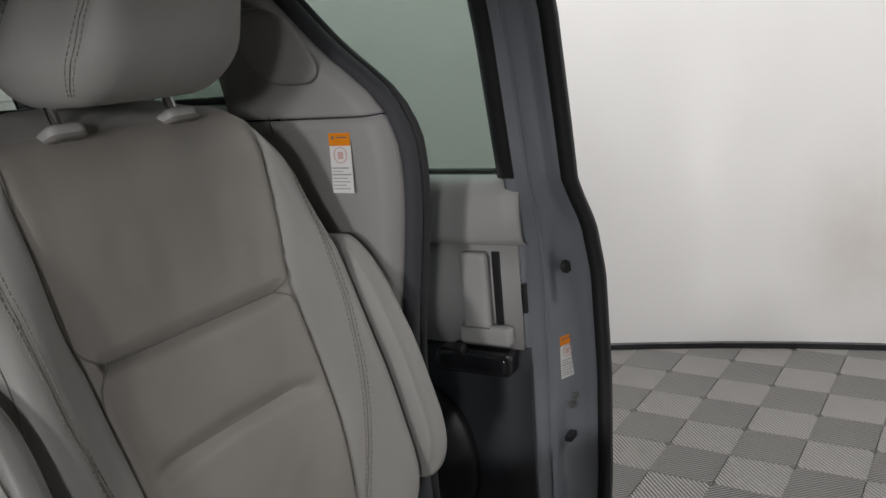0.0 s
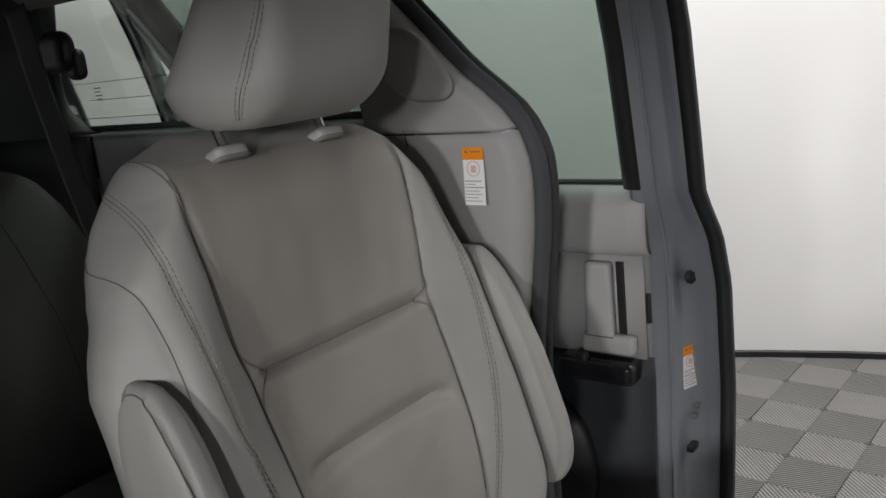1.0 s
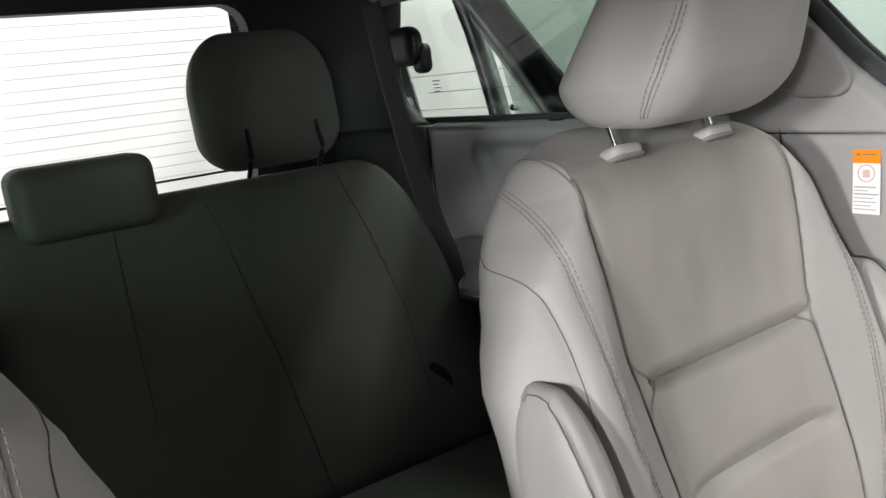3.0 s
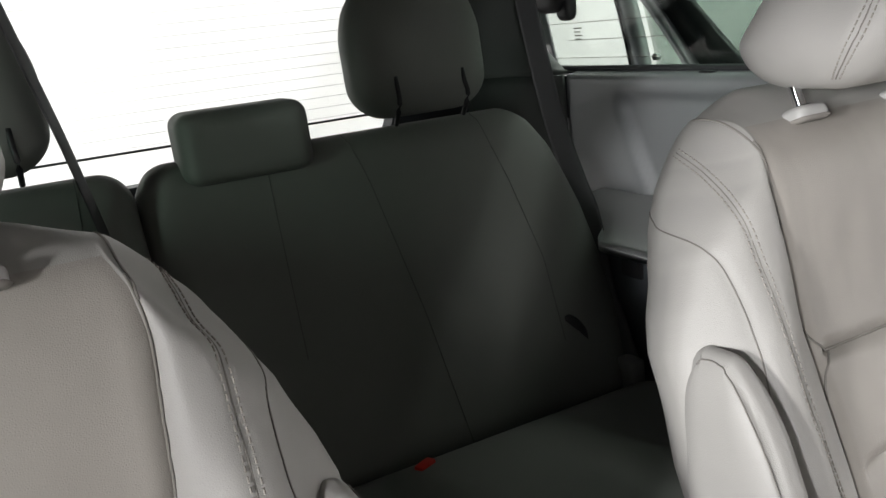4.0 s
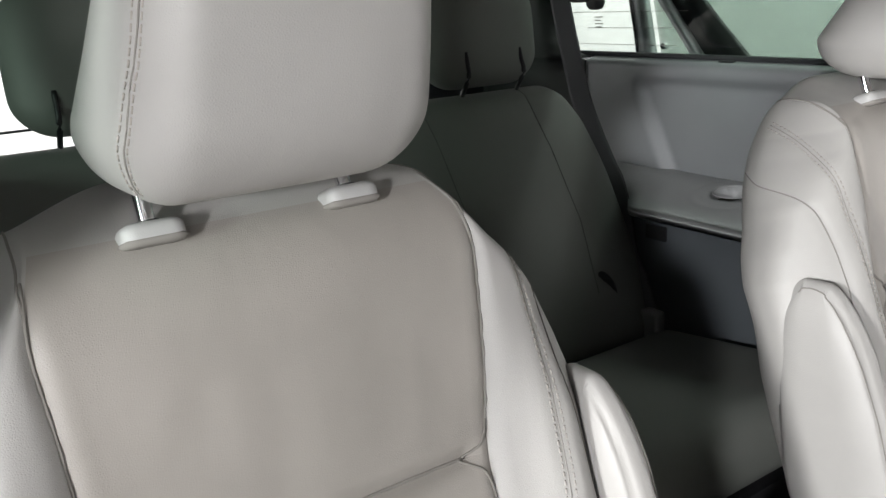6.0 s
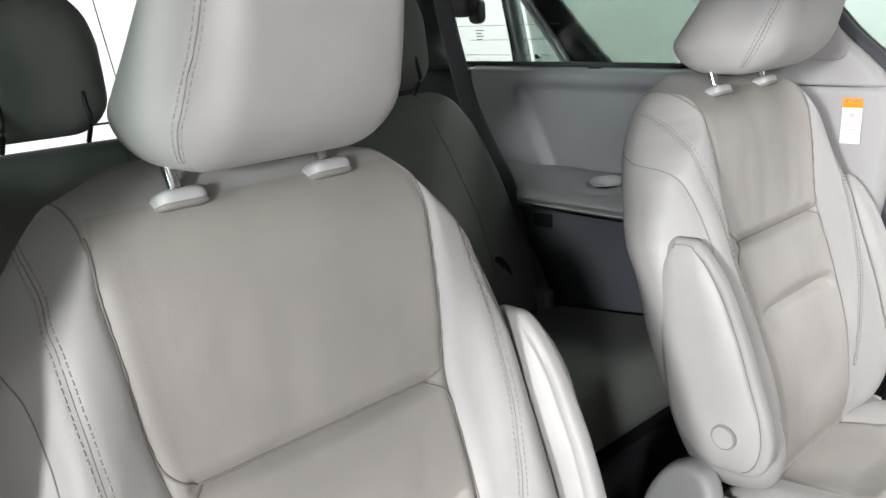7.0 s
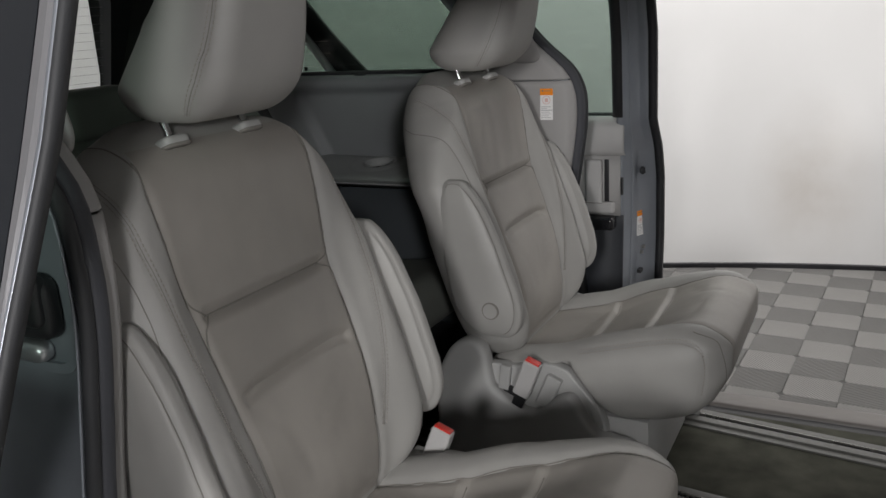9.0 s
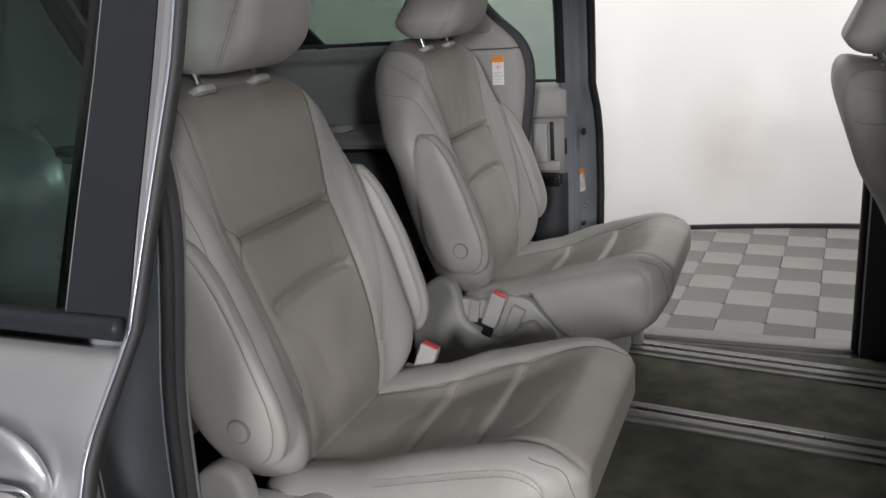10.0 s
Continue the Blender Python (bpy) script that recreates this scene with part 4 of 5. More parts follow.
def outer_loop(inner, a0, b0, a1, b1):
    """Points on a rectangle, one for each point of an inner loop, seen from the middle."""
    ca, cb = sum(p[0] for p in inner) / len(inner), sum(p[1] for p in inner) / len(inner)
    out = []
    for a, b in inner:
        da, db = a - ca, b - cb
        k = min((a1 - ca) / da if da > 1e-9 else (ca - a0) / -da if da < -1e-9 else 9e9, (b1 - cb) / db if db > 1e-9 else (cb - b0) / -db if db < -1e-9 else 9e9)
        out.append((ca + da * k, cb + db * k))
    return out


def latch(side):
    """Latch and bracket in the pressed pocket of the painted jamb."""
    w = outw(1.2) + 0.051
    flat = lambda a, b: (a, side * w, b)
    hole_in = rounded(-0.06, 1.115, 0.118, 1.315, 0.03)
    hole_out = rounded(-0.072, 1.103, 0.128, 1.327, 0.04)
    v, f = ring(hole_in, hole_out, flat, (0, side * 0.006, 0))
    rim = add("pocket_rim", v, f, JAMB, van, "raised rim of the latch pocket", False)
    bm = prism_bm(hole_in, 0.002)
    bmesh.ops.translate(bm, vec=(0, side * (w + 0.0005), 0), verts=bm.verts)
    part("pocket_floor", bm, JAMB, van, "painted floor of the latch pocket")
    v, f = soft_box((0.044, 0.016, 0.038), (0.02, 0.012, 0.02), 0.006)
    add("latch_body", v + np.array([0.063, side * (w + 0.012), 1.186]), f, BLACK, van, "greasy black door latch")
    v, f = soft_box((0.020, 0.012, 0.030), (0.012, 0.008, 0.012), 0.005)
    add("latch_claw", v + np.array([0.083, side * (w + 0.022), 1.196]), f, BLACK, van, "black latch claw")
    for x, z in ((0.050, 1.204), (0.044, 1.180)):
        part("latch_bolt", cyl_bm(0.0065, 0.008, 24, 0.002, "y"), BRASS, van, "yellow zinc bolt", True, Matrix.Translation((x, side * (w + 0.030), z)))
    van_box("latch_cover", (0.0, w + 0.002, 1.272), (0.078, w + 0.022, 1.285), RAILGREY, side, 0.004, None, "grey plastic latch cover")
    van_box("latch_cover", (0.062, w + 0.002, 1.236), (0.076, w + 0.018, 1.272), RAILGREY, side, 0.003, None, "grey plastic latch cover")
    van_box("latch_cover", (0.0, w + 0.002, 1.226), (0.05, w + 0.014, 1.262), INK, side, 0.003, None, "grey plastic latch cover")
    v, f = soft_box((0.062, 0.014, 0.014), (0.02, 0.012, 0.012), 0.006)
    add("latch_ledge", v + np.array([0.02, side * (w + 0.010), 1.130]), f, PAINT, van, "painted ledge below the latch")


latch(-1)
latch(1)

# ---- body shell ----
REAR = lambda y, z: (-1.34 + 0.22 * (z - 1.235), y, z)
hole = rounded(-0.55, 1.165, 0.55, 1.63, 0.07)
van_part("tailgate_frame", ring(hole, outer_loop(hole, -0.82, 0.40, 0.82, 1.70), REAR, (-0.05, 0, 0)), DARKTRIM, 1, None, "dark tailgate inner trim", False)
pane = rounded(-0.555, 1.155, 0.555, 1.635, 0.07)
bm = bmesh.new()
bm.faces.new([bm.verts.new((REAR(y, z)[0] - 0.03, y, z)) for y, z in pane])
rear_glass = part("rear_window", bm, GLASS_REAR, van, "clear rear window with heating wires")
rear_glass.visible_shadow = False
for k in range(15):
    z = 1.252 + 0.0255 * k
    part("heating_wire", box_bm((0.001, 1.08, 0.0008)), INK, rear_glass, "thin dark heating wire", False, Matrix.Translation((REAR(0, z)[0] - 0.027, 0, z)))
v, f = tube([(REAR(0, 1.24)[0] - 0.02, y, 1.243 + 0.0 * y) for y in (-0.5, 0, 0.5)], 0.003)
add("window_gasket", v, f, RUBBER, van, "black lower window gasket")


def quarter(side):
    """Trim, shelf, glass and outer skin behind the rear pillar."""
    # panel under the window: a raised border that runs round a shallow recess
    rows = []
    for z in list(np.linspace(1.04, 1.24, 16)) + [1.25, 1.258, 1.266, 1.274, 1.283, 1.292, 1.300, 1.306, 1.310]:
        row = []
        for x in np.linspace(-0.955, -0.125, 100):
            a, b = x - (-0.700 - 0.50 * (z - 1.06)), 1.268 - z
            d = math.hypot(max(0.0, 0.05 - a), max(0.0, 0.05 - b))
            inside = 0.05 - d if d > 0 else 0.05
            t = min(1.0, max(0.0, (inside + 0.012) / 0.034))
            roll = max(0.0, z - 1.295) / 0.015
            row.append((x, 0.812 + 0.028 * t * t * (3 - 2 * t) + 0.032 * min(1.0, roll) ** 2, z))
        rows.append(row)
    panel = van_part("quarter_trim", thick_sheet(rows, (0, 0.01, 0)), QTRIM, side, None, "recessed grey trim panel below the rear side window")
    rows = [[(x, 0.80 - 0.05 * smooth01(np.array([-x]), 1.0, 1.24)[0], z) for x in np.linspace(-1.30, -0.957, 14)] for z in (0.60, 0.9, 1.1, 1.2, 1.26, 1.304)]
    van_part("cargo_side_trim", thick_sheet(rows, (0, 0.01, 0)), SHADED_TRIM, side, None, "cargo side trim behind the bench, shade in its colour")
    # rear pillar trim, slanting in from the window's round lower corner to the tailgate
    zs = [1.305, 1.315, 1.325, 1.335, 1.35, 1.365, 1.39, 1.42, 1.46, 1.50, 1.58, 1.67]
    front = np.interp(zs, [1.305, 1.315, 1.325, 1.335, 1.35, 1.365, 1.39, 1.42, 1.50, 1.67], [-0.96, -1.0, -1.018, -1.033, -1.055, -1.070, -1.080, -1.085, -1.072, -1.03])
    rows = [[(x, 0.842, z), (x - 0.006, 0.828, z), (x - 0.025, 0.805, z), (-1.13, 0.755, z), (-1.20, 0.70, z), (-1.29, 0.62, z), (-1.36, 0.545, z)] for x, z in zip(front, zs)]
    van_part("rear_pillar_trim", thick_sheet(rows, (-0.006, 0.006, 0)), SHADED_TRIM, side, None, "trim of the rearmost pillar, shade in its colour")
    # shelf with a cup holder
    p, faces = soft_box((0.385, 0.135, 0.026), (0.03, 0.05, 0.020), 0.0075)
    p = p + np.array([-0.48, 0.725, 1.031])
    p[:, 1] = 0.86 - (0.86 - p[:, 1]) * (1 - 0.33 * smooth01(-p[:, 0], 0.58, 0.70))
    p[:, 2] -= 0.028 * smooth01(0.80 - p[:, 1], 0.0, 0.2) * (p[:, 2] > 1.031)
    d = np.hypot(p[:, 0] + 0.452, p[:, 1] - 0.752)
    p[:, 2] -= 0.085 * (1 - smooth01(d, 0.036, 0.046)) * (p[:, 2] > 1.022)
    lip = np.abs(d - 0.085)
    p[:, 2] -= 0.002 * np.exp(-(lip / 0.004) ** 2) * (p[:, 2] > 1.022)
    shelf = van_part("side_shelf", (p, faces), SHELFTRIM, side, None, "grey armrest shelf with a round cup holder")
    # dark disc that paints the shade down in the cup holder
    part("cup_holder_shade", cyl_bm(0.041, 0.003, 32), CARPET, shelf, "dark disc for the shade in the cup holder", False, Matrix.Translation((-0.452, side * 0.752, 1.030)))
    v, f = tube([(-0.452 + 0.044 * math.cos(radians(a)), 0.752 + 0.044 * math.sin(radians(a)), 1.0535 + 0.09 * 0.044 * math.sin(radians(a))) for a in range(0, 361, 12)], 0.0012, 6)
    van_part("cup_holder_rim", (v, f), SHELFTRIM, side, shelf, "rim of the cup holder")
    van_part("lower_quarter_panel", thick_sheet([[(x, 0.655, z) for x in np.linspace(-0.90, -0.13, 20)] for z in (0.37, 0.6, 0.85, 1.008)], (0, 0.02, 0)), LOWERTRIM, side, None, "dark blue-black lower side panel")
    van_box("panel_catch", (-0.60, 0.648, 0.945), (-0.545, 0.656, 0.978), BLACK, side, 0.003, shelf, "small black catch under the shelf")
    # window rubber, clip and glass
    line = [(x, 0.850, 1.314) for x in np.linspace(-1.06, -0.12, 12)]
    v, f = tube(line, 0.0075, 8)
    van_part("window_rubber", (v, f), RUBBER, side, None, "black lower window rubber")
    p, faces = soft_box((0.024, 0.010, 0.009), (0.014, 0.008, 0.006), 0.004)
    van_part("window_clip", (p + np.array([-0.553, 0.842, 1.303]), faces), BLACK, side, None, "small black window catch")
    zs = np.linspace(1.31, 1.62, 8)
    v, f = thick_sheet([[(x, GLASS_Y(z) + 0.004, z) for x in np.linspace(-1.12, -0.10, 12)] for z in zs], (0, 0.004, 0))
    pane = van_part("quarter_glass", (v, f), GLASS_TINT, side, None, "green-tinted fixed side window")
    # printed lines and marks on the glass
    def mark(x0, x1, z, h, name="window_mark", label="fine dark printed line"):
        van_box(name, (x0, GLASS_Y(z) + 0.0015, z - h / 2), (x1, GLASS_Y(z) + 0.003, z + h / 2), SEAMDARK, side, 0.0, pane, label)
    mark(-1.05, -0.66, 1.416, 0.0012)
    mark(-0.98, -0.66, 1.378, 0.0012)
    mark(-1.05, -0.70, 1.338, 0.0012)
    for k, wdt in enumerate((0.030, 0.022, 0.028, 0.020)):
        mark(-0.952, -0.952 + wdt, 1.404 - 0.008 * k, 0.0022)
    # added box that blocks the gap between ledge and trim
    van_box("belt_blocker", (-1.40, 0.845, 1.20), (-0.10, 0.93, 1.298), DARKTRIM, side, 0.002, None, "dark box added to block the gap in the belt line")
    # outer skin
    rows = []
    for z in (0.30, 0.5, 0.7, 0.9, 1.1, 1.22, 1.28):
        w = float(np.interp(z, [0.30, 0.55, 0.85, 1.1, 1.28], [0.955, 0.985, 0.99, 0.965, 0.92]))
        rows.append([(x, w - 0.10 * smooth01(np.array([-x]), 1.0, 1.75)[0], z) for x in np.linspace(-1.75, -0.10, 24)])
    van_part("quarter_panel", thick_sheet(rows, (0, -0.012, 0)), PAINT, side, None, "silver-grey rear quarter panel")
    van_part("belt_ledge", thick_sheet([[(x, 0.86, 1.300) for x in np.linspace(-1.2, -0.10, 8)], [(x, 0.922, 1.285) for x in np.linspace(-1.2, -0.10, 8)]], (0, 0, -0.01)), BLACK, side, None, "black ledge outside the side window")
    van_part("rear_pillar_skin", thick_sheet([[(x, 0.93 - 0.3 * (z - 1.28), z) for x in (-1.7 + 0.25 * (z - 1.28), -1.13 + 0.15 * (z - 1.28))] for z in (1.28, 1.45, 1.70)], (0, -0.01, 0)), PAINT, side, None, "silver-grey rear pillar")


quarter(1)
quarter(-1)


def shell():
    v, f = thick_sheet([[(x, y, 1.665 + 0.03 * (1 - (y / 0.75) ** 2)) for y in np.linspace(-0.75, 0.75, 16)] for x in np.linspace(-1.38, 1.75, 20)], (0, 0, 0.008))
    add("headliner", v, f, HEADLINER, van, "pale grey roof lining")
    v, f = thick_sheet([[(x, y, 1.725 + 0.04 * (1 - (y / 0.85) ** 2)) for y in np.linspace(-0.83, 0.83, 16)] for x in np.linspace(-1.6, 1.8, 20)], (0, 0, 0.012))
    add("roof", v, f, PAINT, van, "silver-grey roof")
    for side in (1, -1):
        rows = [[(x, y, z) for x in np.linspace(-1.4, 1.75, 24)] for y, z in ((0.70, 1.675), (0.745, 1.65), (0.79, 1.60), (0.80, 1.585), (0.83, 1.60), (0.85, 1.66), (0.83, 1.73))]
        van_part("roof_rail", thick_sheet(rows, (0, 0.003, 0.003)), TRIM, side, None, "grey roof rail trim")
        van_box("sill_body", (-1.2, 0.80, 0.20), (1.9, 0.93, 0.345), PAINT, side, 0.02, None, "silver-grey rocker panel")
        rows = [[(x, y, z) for x in np.linspace(0.10, 1.16, 14)] for y, z in ((0.846, 0.350), (0.850, 0.364), (0.858, 0.368), (0.90, 0.362), (0.945, 0.356), (0.972, 0.346), (0.980, 0.322))]
        van_part("sill_plate", thick_sheet(rows, (0, 0, -0.01)), SCUFF, side, None, "brown-grey scuffed sill plate")
        van_box("step_gap", (0.10, 0.792, 0.345), (1.16, 0.846, 0.357), BLACK, side, 0.002, None, "dark gap along the door track")
        van_box("middle_pillar", (1.13, 0.80, 0.36), (1.27, 0.93, 1.64), DARKTRIM, side, 0.012, None, "dark middle pillar")
        v, f = tube([(1.125, 0.86, z) for z in np.linspace(0.37, 1.6, 12)], 0.014)
        van_part("door_seal", (v, f), RUBBER, side, None, "black rubber door seal")
        van_box("front_door", (1.27, 0.84, 0.36), (2.2, 0.95, 1.12), TRIM, side, 0.02, None, "closed front door")
        van_box("windscreen_pillar", (2.1, 0.70, 1.10), (2.2, 0.85, 1.70), TRIM, side, 0.02, None, "windscreen pillar")
    van_box("dashboard", (2.05, -0.84, 0.40), (2.5, 0.84, 1.15), DARKTRIM, 1, 0.05, None, "dark dashboard")
    van_box("floor_carpet", (-1.36, -0.79, 0.31), (2.1, 0.79, 0.37), CARPET, 1, 0.003, None, "worn brown-grey floor carpet")
    van_box("underbody", (-1.5, -0.80, 0.18), (2.2, 0.80, 0.31), BLACK, 1, 0.01, None, "black underbody")


shell()


def wheel(x, side):
    """A wheel that carries the van: a tyre and a plain alloy rim."""
    hub = empty("wheel", m=Matrix.Translation((x, side * 0.80, 0.335)))
    hub.parent = van
    ring_line = [(0.335 - 0.055 + 0.055 * math.cos(radians(a)), 0.10 * math.sin(radians(a))) for a in range(0, 360, 20)]
    rows = [[(r * math.cos(radians(b)), y, r * math.sin(radians(b))) for r, y in ring_line + ring_line[:1]] for b in range(0, 361, 10)]
    v, f = sheet(rows)
    add("tyre", v, f, RUBBER, hub, "black tyre")
    rim = part("rim", cyl_bm(0.225, 0.15, 40, 0.012, "y"), STEEL, hub, "silver wheel rim", True)
    for k in range(5):
        a = radians(72 * k)
        part("wheel_bolt", cyl_bm(0.010, 0.012, 12, 0.002, "y"), BLACK, rim, "dark wheel bolt", True, Matrix.Translation((0.06 * math.cos(a), side * 0.079, 0.06 * math.sin(a))))


for side in (1, -1):
    wheel(-0.82, side)
    wheel(2.22, side)


def seat_rail(a, b, side):
    """A long seat rail in the floor: two grey cover strips, a dark slot and a bright lip."""
    a, b = Vector((a[0], side * a[1], 0)), Vector((b[0], side * b[1], 0))
    along = (b - a).normalized()
    turn = math.degrees(math.atan2(along.y, along.x))
    mid, length = (a + b) / 2, (b - a).length
    rail = empty("seat_rail", "", m=Matrix.Translation((mid.x, mid.y, FLOOR)) @ Matrix.Rotation(radians(turn), 4, "Z"))
    rail.parent = van
    for off, w, h, mat, name in ((0.024, 0.024, 0.012, RAILGREY, "cover_strip"), (-0.020, 0.026, 0.012, RAILGREY, "cover_strip"), (0.004, 0.014, 0.003, BLACK, "slot"),
                                 (0.0095, 0.002, 0.013, STEEL, "bright_lip"), (-0.046, 0.022, 0.006, RAILGREY, "edge_strip"), (-0.034, 0.004, 0.003, BLACK, "slot")):
        part(name, box_bm((length, w, h), 0.0015), mat, rail, "", True, Matrix.Translation((0, side * off, h / 2)))
    return rail


for side in (1, -1):
    seat_rail((-0.25, 0.824), (1.25, 0.642), side)
    seat_rail((-0.25, 0.405), (1.25, 0.235), side)

# ---- sliding doors ----
DOOR_Z = [0.40, 0.55, 0.75, 0.95, 1.05, 1.10, 1.14, 1.30, 1.38, 1.50, 1.60, 1.66]
DOOR_W = [1.190, 1.222, 1.238, 1.225, 1.185, 1.140, 1.105, 1.075, 1.057, 1.022, 0.985, 0.960]
FORE_Z = [1.10, 1.14, 1.25, 1.38, 1.50, 1.60, 1.66]
FORE_W = [1.140, 1.105, 1.064, 1.013, 0.970, 0.936, 0.915]
INNER_Z = [0.40, 1.00, 1.08, 1.14, 1.20, 1.38, 1.66]
INNER_W = [1.10, 1.10, 1.085, 1.065, 1.045, 0.985, 0.885]
FRONT_Z = [0.40, 0.90, 1.10, 1.14, 1.25, 1.40, 1.66]
FRONT_X = [0.300, 0.304, 0.306, 0.307, 0.316, 0.328, 0.328]
BACK_Z = [0.40, 0.60, 1.00, 1.14, 1.38, 1.66]
BACK_X = [0.205, 0.208, 0.217, 0.222, 0.240, 0.250]


def sliding_door(side):
    door = empty("sliding_door")
    door.parent = van
    R = lambda z: float(np.interp(z, DOOR_Z, DOOR_W))
    W = lambda z: float(np.interp(z, FORE_Z, FORE_W)) if z > 1.10 else R(z)

    def B(z, x):
        k = min(1.0, max(0.0, (x + 0.5) / 0.6))
        return R(z) + (W(z) - R(z)) * k * k * (3 - 2 * k)

    F = lambda z: float(np.interp(z, FRONT_Z, FRONT_X))

    def piece(name, vf, mat, label="", smooth=True):
        v, f = mirrored(*vf, side)
        return add(name, v, f, mat, door, label, smooth)

    def block(name, lo, hi, mat, bevel=0.004, label=""):
        return van_box(name, lo, hi, mat, side, bevel, door, label)

    REARX = -0.98
    # outer skin with a soft crease under the belt
    rows = []
    for z in list(np.linspace(0.40, 1.125, 30)):
        w = W(z) + 0.006 * math.exp(-((z - 0.93) / 0.03) ** 2)
        rows.append([(REARX + (F(z) - REARX) * u, w - 0.003 * smooth01(np.array([u]), 0.985, 1.0)[0], z) for u in list(np.linspace(0, 0.97, 14)) + [0.985, 0.995, 1.0]])
    piece("door_skin", thick_sheet(rows, (0, -0.01, 0)), PAINT, "silver-grey painted door skin")
    # end face towards the front, stepped like pressed steel
    inn = lambda z: float(np.interp(z, INNER_Z, INNER_W))
    bk = lambda z: float(np.interp(z, BACK_Z, BACK_X))
    rows = []
    for z in np.linspace(0.40, 1.655, 60):
        w, f, a, b = W(z), F(z), inn(z), bk(z)
        span = w - a
        dent = 0.020 * math.exp(-((z - 0.965) / 0.045) ** 2) + 0.010 * math.exp(-((z - 0.64) / 0.06) ** 2) + 0.012 * math.exp(-((z - 0.50) / 0.03) ** 2)
        rows.append([(b - 0.015, a - 0.004, z), (b, a, z), (b + 0.004, a + span * 0.16, z), (b + 0.016, a + span * 0.22, z), (b + 0.020, a + span * 0.36, z),
                     (b + 0.026 - dent * 0.3, a + span * 0.50, z), (b + 0.034 - dent, a + span * 0.66, z), (f - 0.040, a + span * 0.80, z), (f - 0.030, w - 0.016, z), (f - 0.004, w - 0.012, z), (f, w, z)])
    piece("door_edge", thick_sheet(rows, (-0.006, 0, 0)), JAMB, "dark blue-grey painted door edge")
    rows = [[(F(z) - 0.016, W(z) - 0.0165, z), (F(z) + 0.004, W(z) - 0.0145, z), (F(z) + 0.006, W(z) - 0.002, z), (F(z) + 0.001, W(z) + 0.002, z)] for z in np.linspace(0.40, 1.655, 50)]
    piece("edge_rubber", thick_sheet(rows, (0.002, 0.001, 0)), RUBBER, "black rubber along the door edge")
    line = [(bk(z) + 0.017, inn(z) + 0.24 * (W(z) - inn(z)), z) for z in np.linspace(0.42, 1.65, 40)]
    piece("edge_bead", tube(line, 0.003, 6), JAMB, "raised bead of the door edge")
    # bump stop, screws, slot and lower roller on the edge
    stop = part("bump_stop", cyl_bm(0.014, 0.016, 28, 0.004, "x"), RUBBER, door, "round black bump stop", True, Matrix.Translation((0.250, side * 1.190, 0.968)))
    for x, w, z in ((0.252, 1.197, 0.715), (0.250, 1.182, 0.70)):
        part("edge_screw", cyl_bm(0.006, 0.010, 16, 0.0015, "x"), STEEL, door, "small screw", True, Matrix.Translation((x, side * w, z)))
    block("latch_slot", (0.240, 1.160, 0.634), (0.2535, 1.190, 0.646), BLACK, 0.003, "black latch slot")
    block("lower_roller_bracket", (0.15, 1.02, 0.385), (0.27, 1.14, 0.475), STEEL, 0.012, "steel lower roller bracket")
    block("inner_catch", (0.205, 1.092, 0.905), (0.2125, 1.112, 0.960), BLACK, 0.003, "black catch in the door edge")
    # window frame and glass
    G = lambda z: float(np.interp(z, [1.15, 1.46, 1.66], [0.222, 0.233, 0.240]))
    PX = lambda z: float(np.interp(z, [1.15, 1.46, 1.66], [0.303, 0.306, 0.306]))
    rows = [[(G(z), W(z) + 0.002, z), (0.5 * (G(z) + PX(z)), W(z) + 0.002, z), (PX(z), W(z) + 0.002, z)] for z in np.linspace(1.145, 1.655, 14)]
    piece("window_pillar", thick_sheet(rows, (0, -0.005, 0)), PILLARBLACK, "satin black window pillar", False)
    rows = [[(PX(z) + 0.0015, W(z) - 0.004, z), (PX(z) + 0.003, W(z) + 0.003, z), (0.5 * (PX(z) + F(z)), W(z) + 0.002, z), (F(z) - 0.004, W(z) - 0.001, z), (F(z) - 0.001, W(z) - 0.008, z)] for z in np.linspace(1.135, 1.655, 14)]
    piece("frame_flange", thick_sheet(rows, (0, -0.004, 0)), FLANGE, "silver-grey flange of the window frame", False)
    piece("glass_edge", tube([(G(z) - 0.001, W(z) + 0.001, z) for z in np.linspace(1.15, 1.65, 14)], 0.0011, 6), FLANGE, "thin pale edge of the glass")
    rows = [[(bk(z) - 0.034, inn(z) + 0.002, z), (bk(z) - 0.022, inn(z) - 0.007, z), (bk(z) - 0.002, inn(z) - 0.007, z)] for z in np.linspace(1.15, 1.655, 16)]
    piece("inner_frame", thick_sheet(rows, (0, 0.02, 0)), BLACK, "black inner window frame")
    slant = lambda z: (z - 1.315)
    rows = [[(-0.775 - 0.62 * slant(z), R(z) - 0.02, z), (-0.66 - 0.93 * slant(z) + 0.9 * slant(z) ** 2, R(z) - 0.02, z)] for z in np.linspace(1.13, 1.655, 14)]
    piece("rear_window_pillar", thick_sheet(rows, (0, -0.02, 0)), BLACK, "dark slanting rear window pillar")
    rows = [[(-0.803 - 0.60 * slant(z), R(z) - 0.03, z), (-0.776 - 0.60 * slant(z), R(z) - 0.03, z)] for z in np.linspace(1.13, 1.655, 8)]
    piece("rear_frame", thick_sheet(rows, (0, -0.03, 0)), PAINT, "silver slanting strip of the door frame")
    rows = [[(-0.965 + 0.02 * slant(z), R(z) - 0.03, z), (-0.928 - 0.0 * slant(z), R(z) - 0.03, z)] for z in np.linspace(1.13, 1.655, 8)]
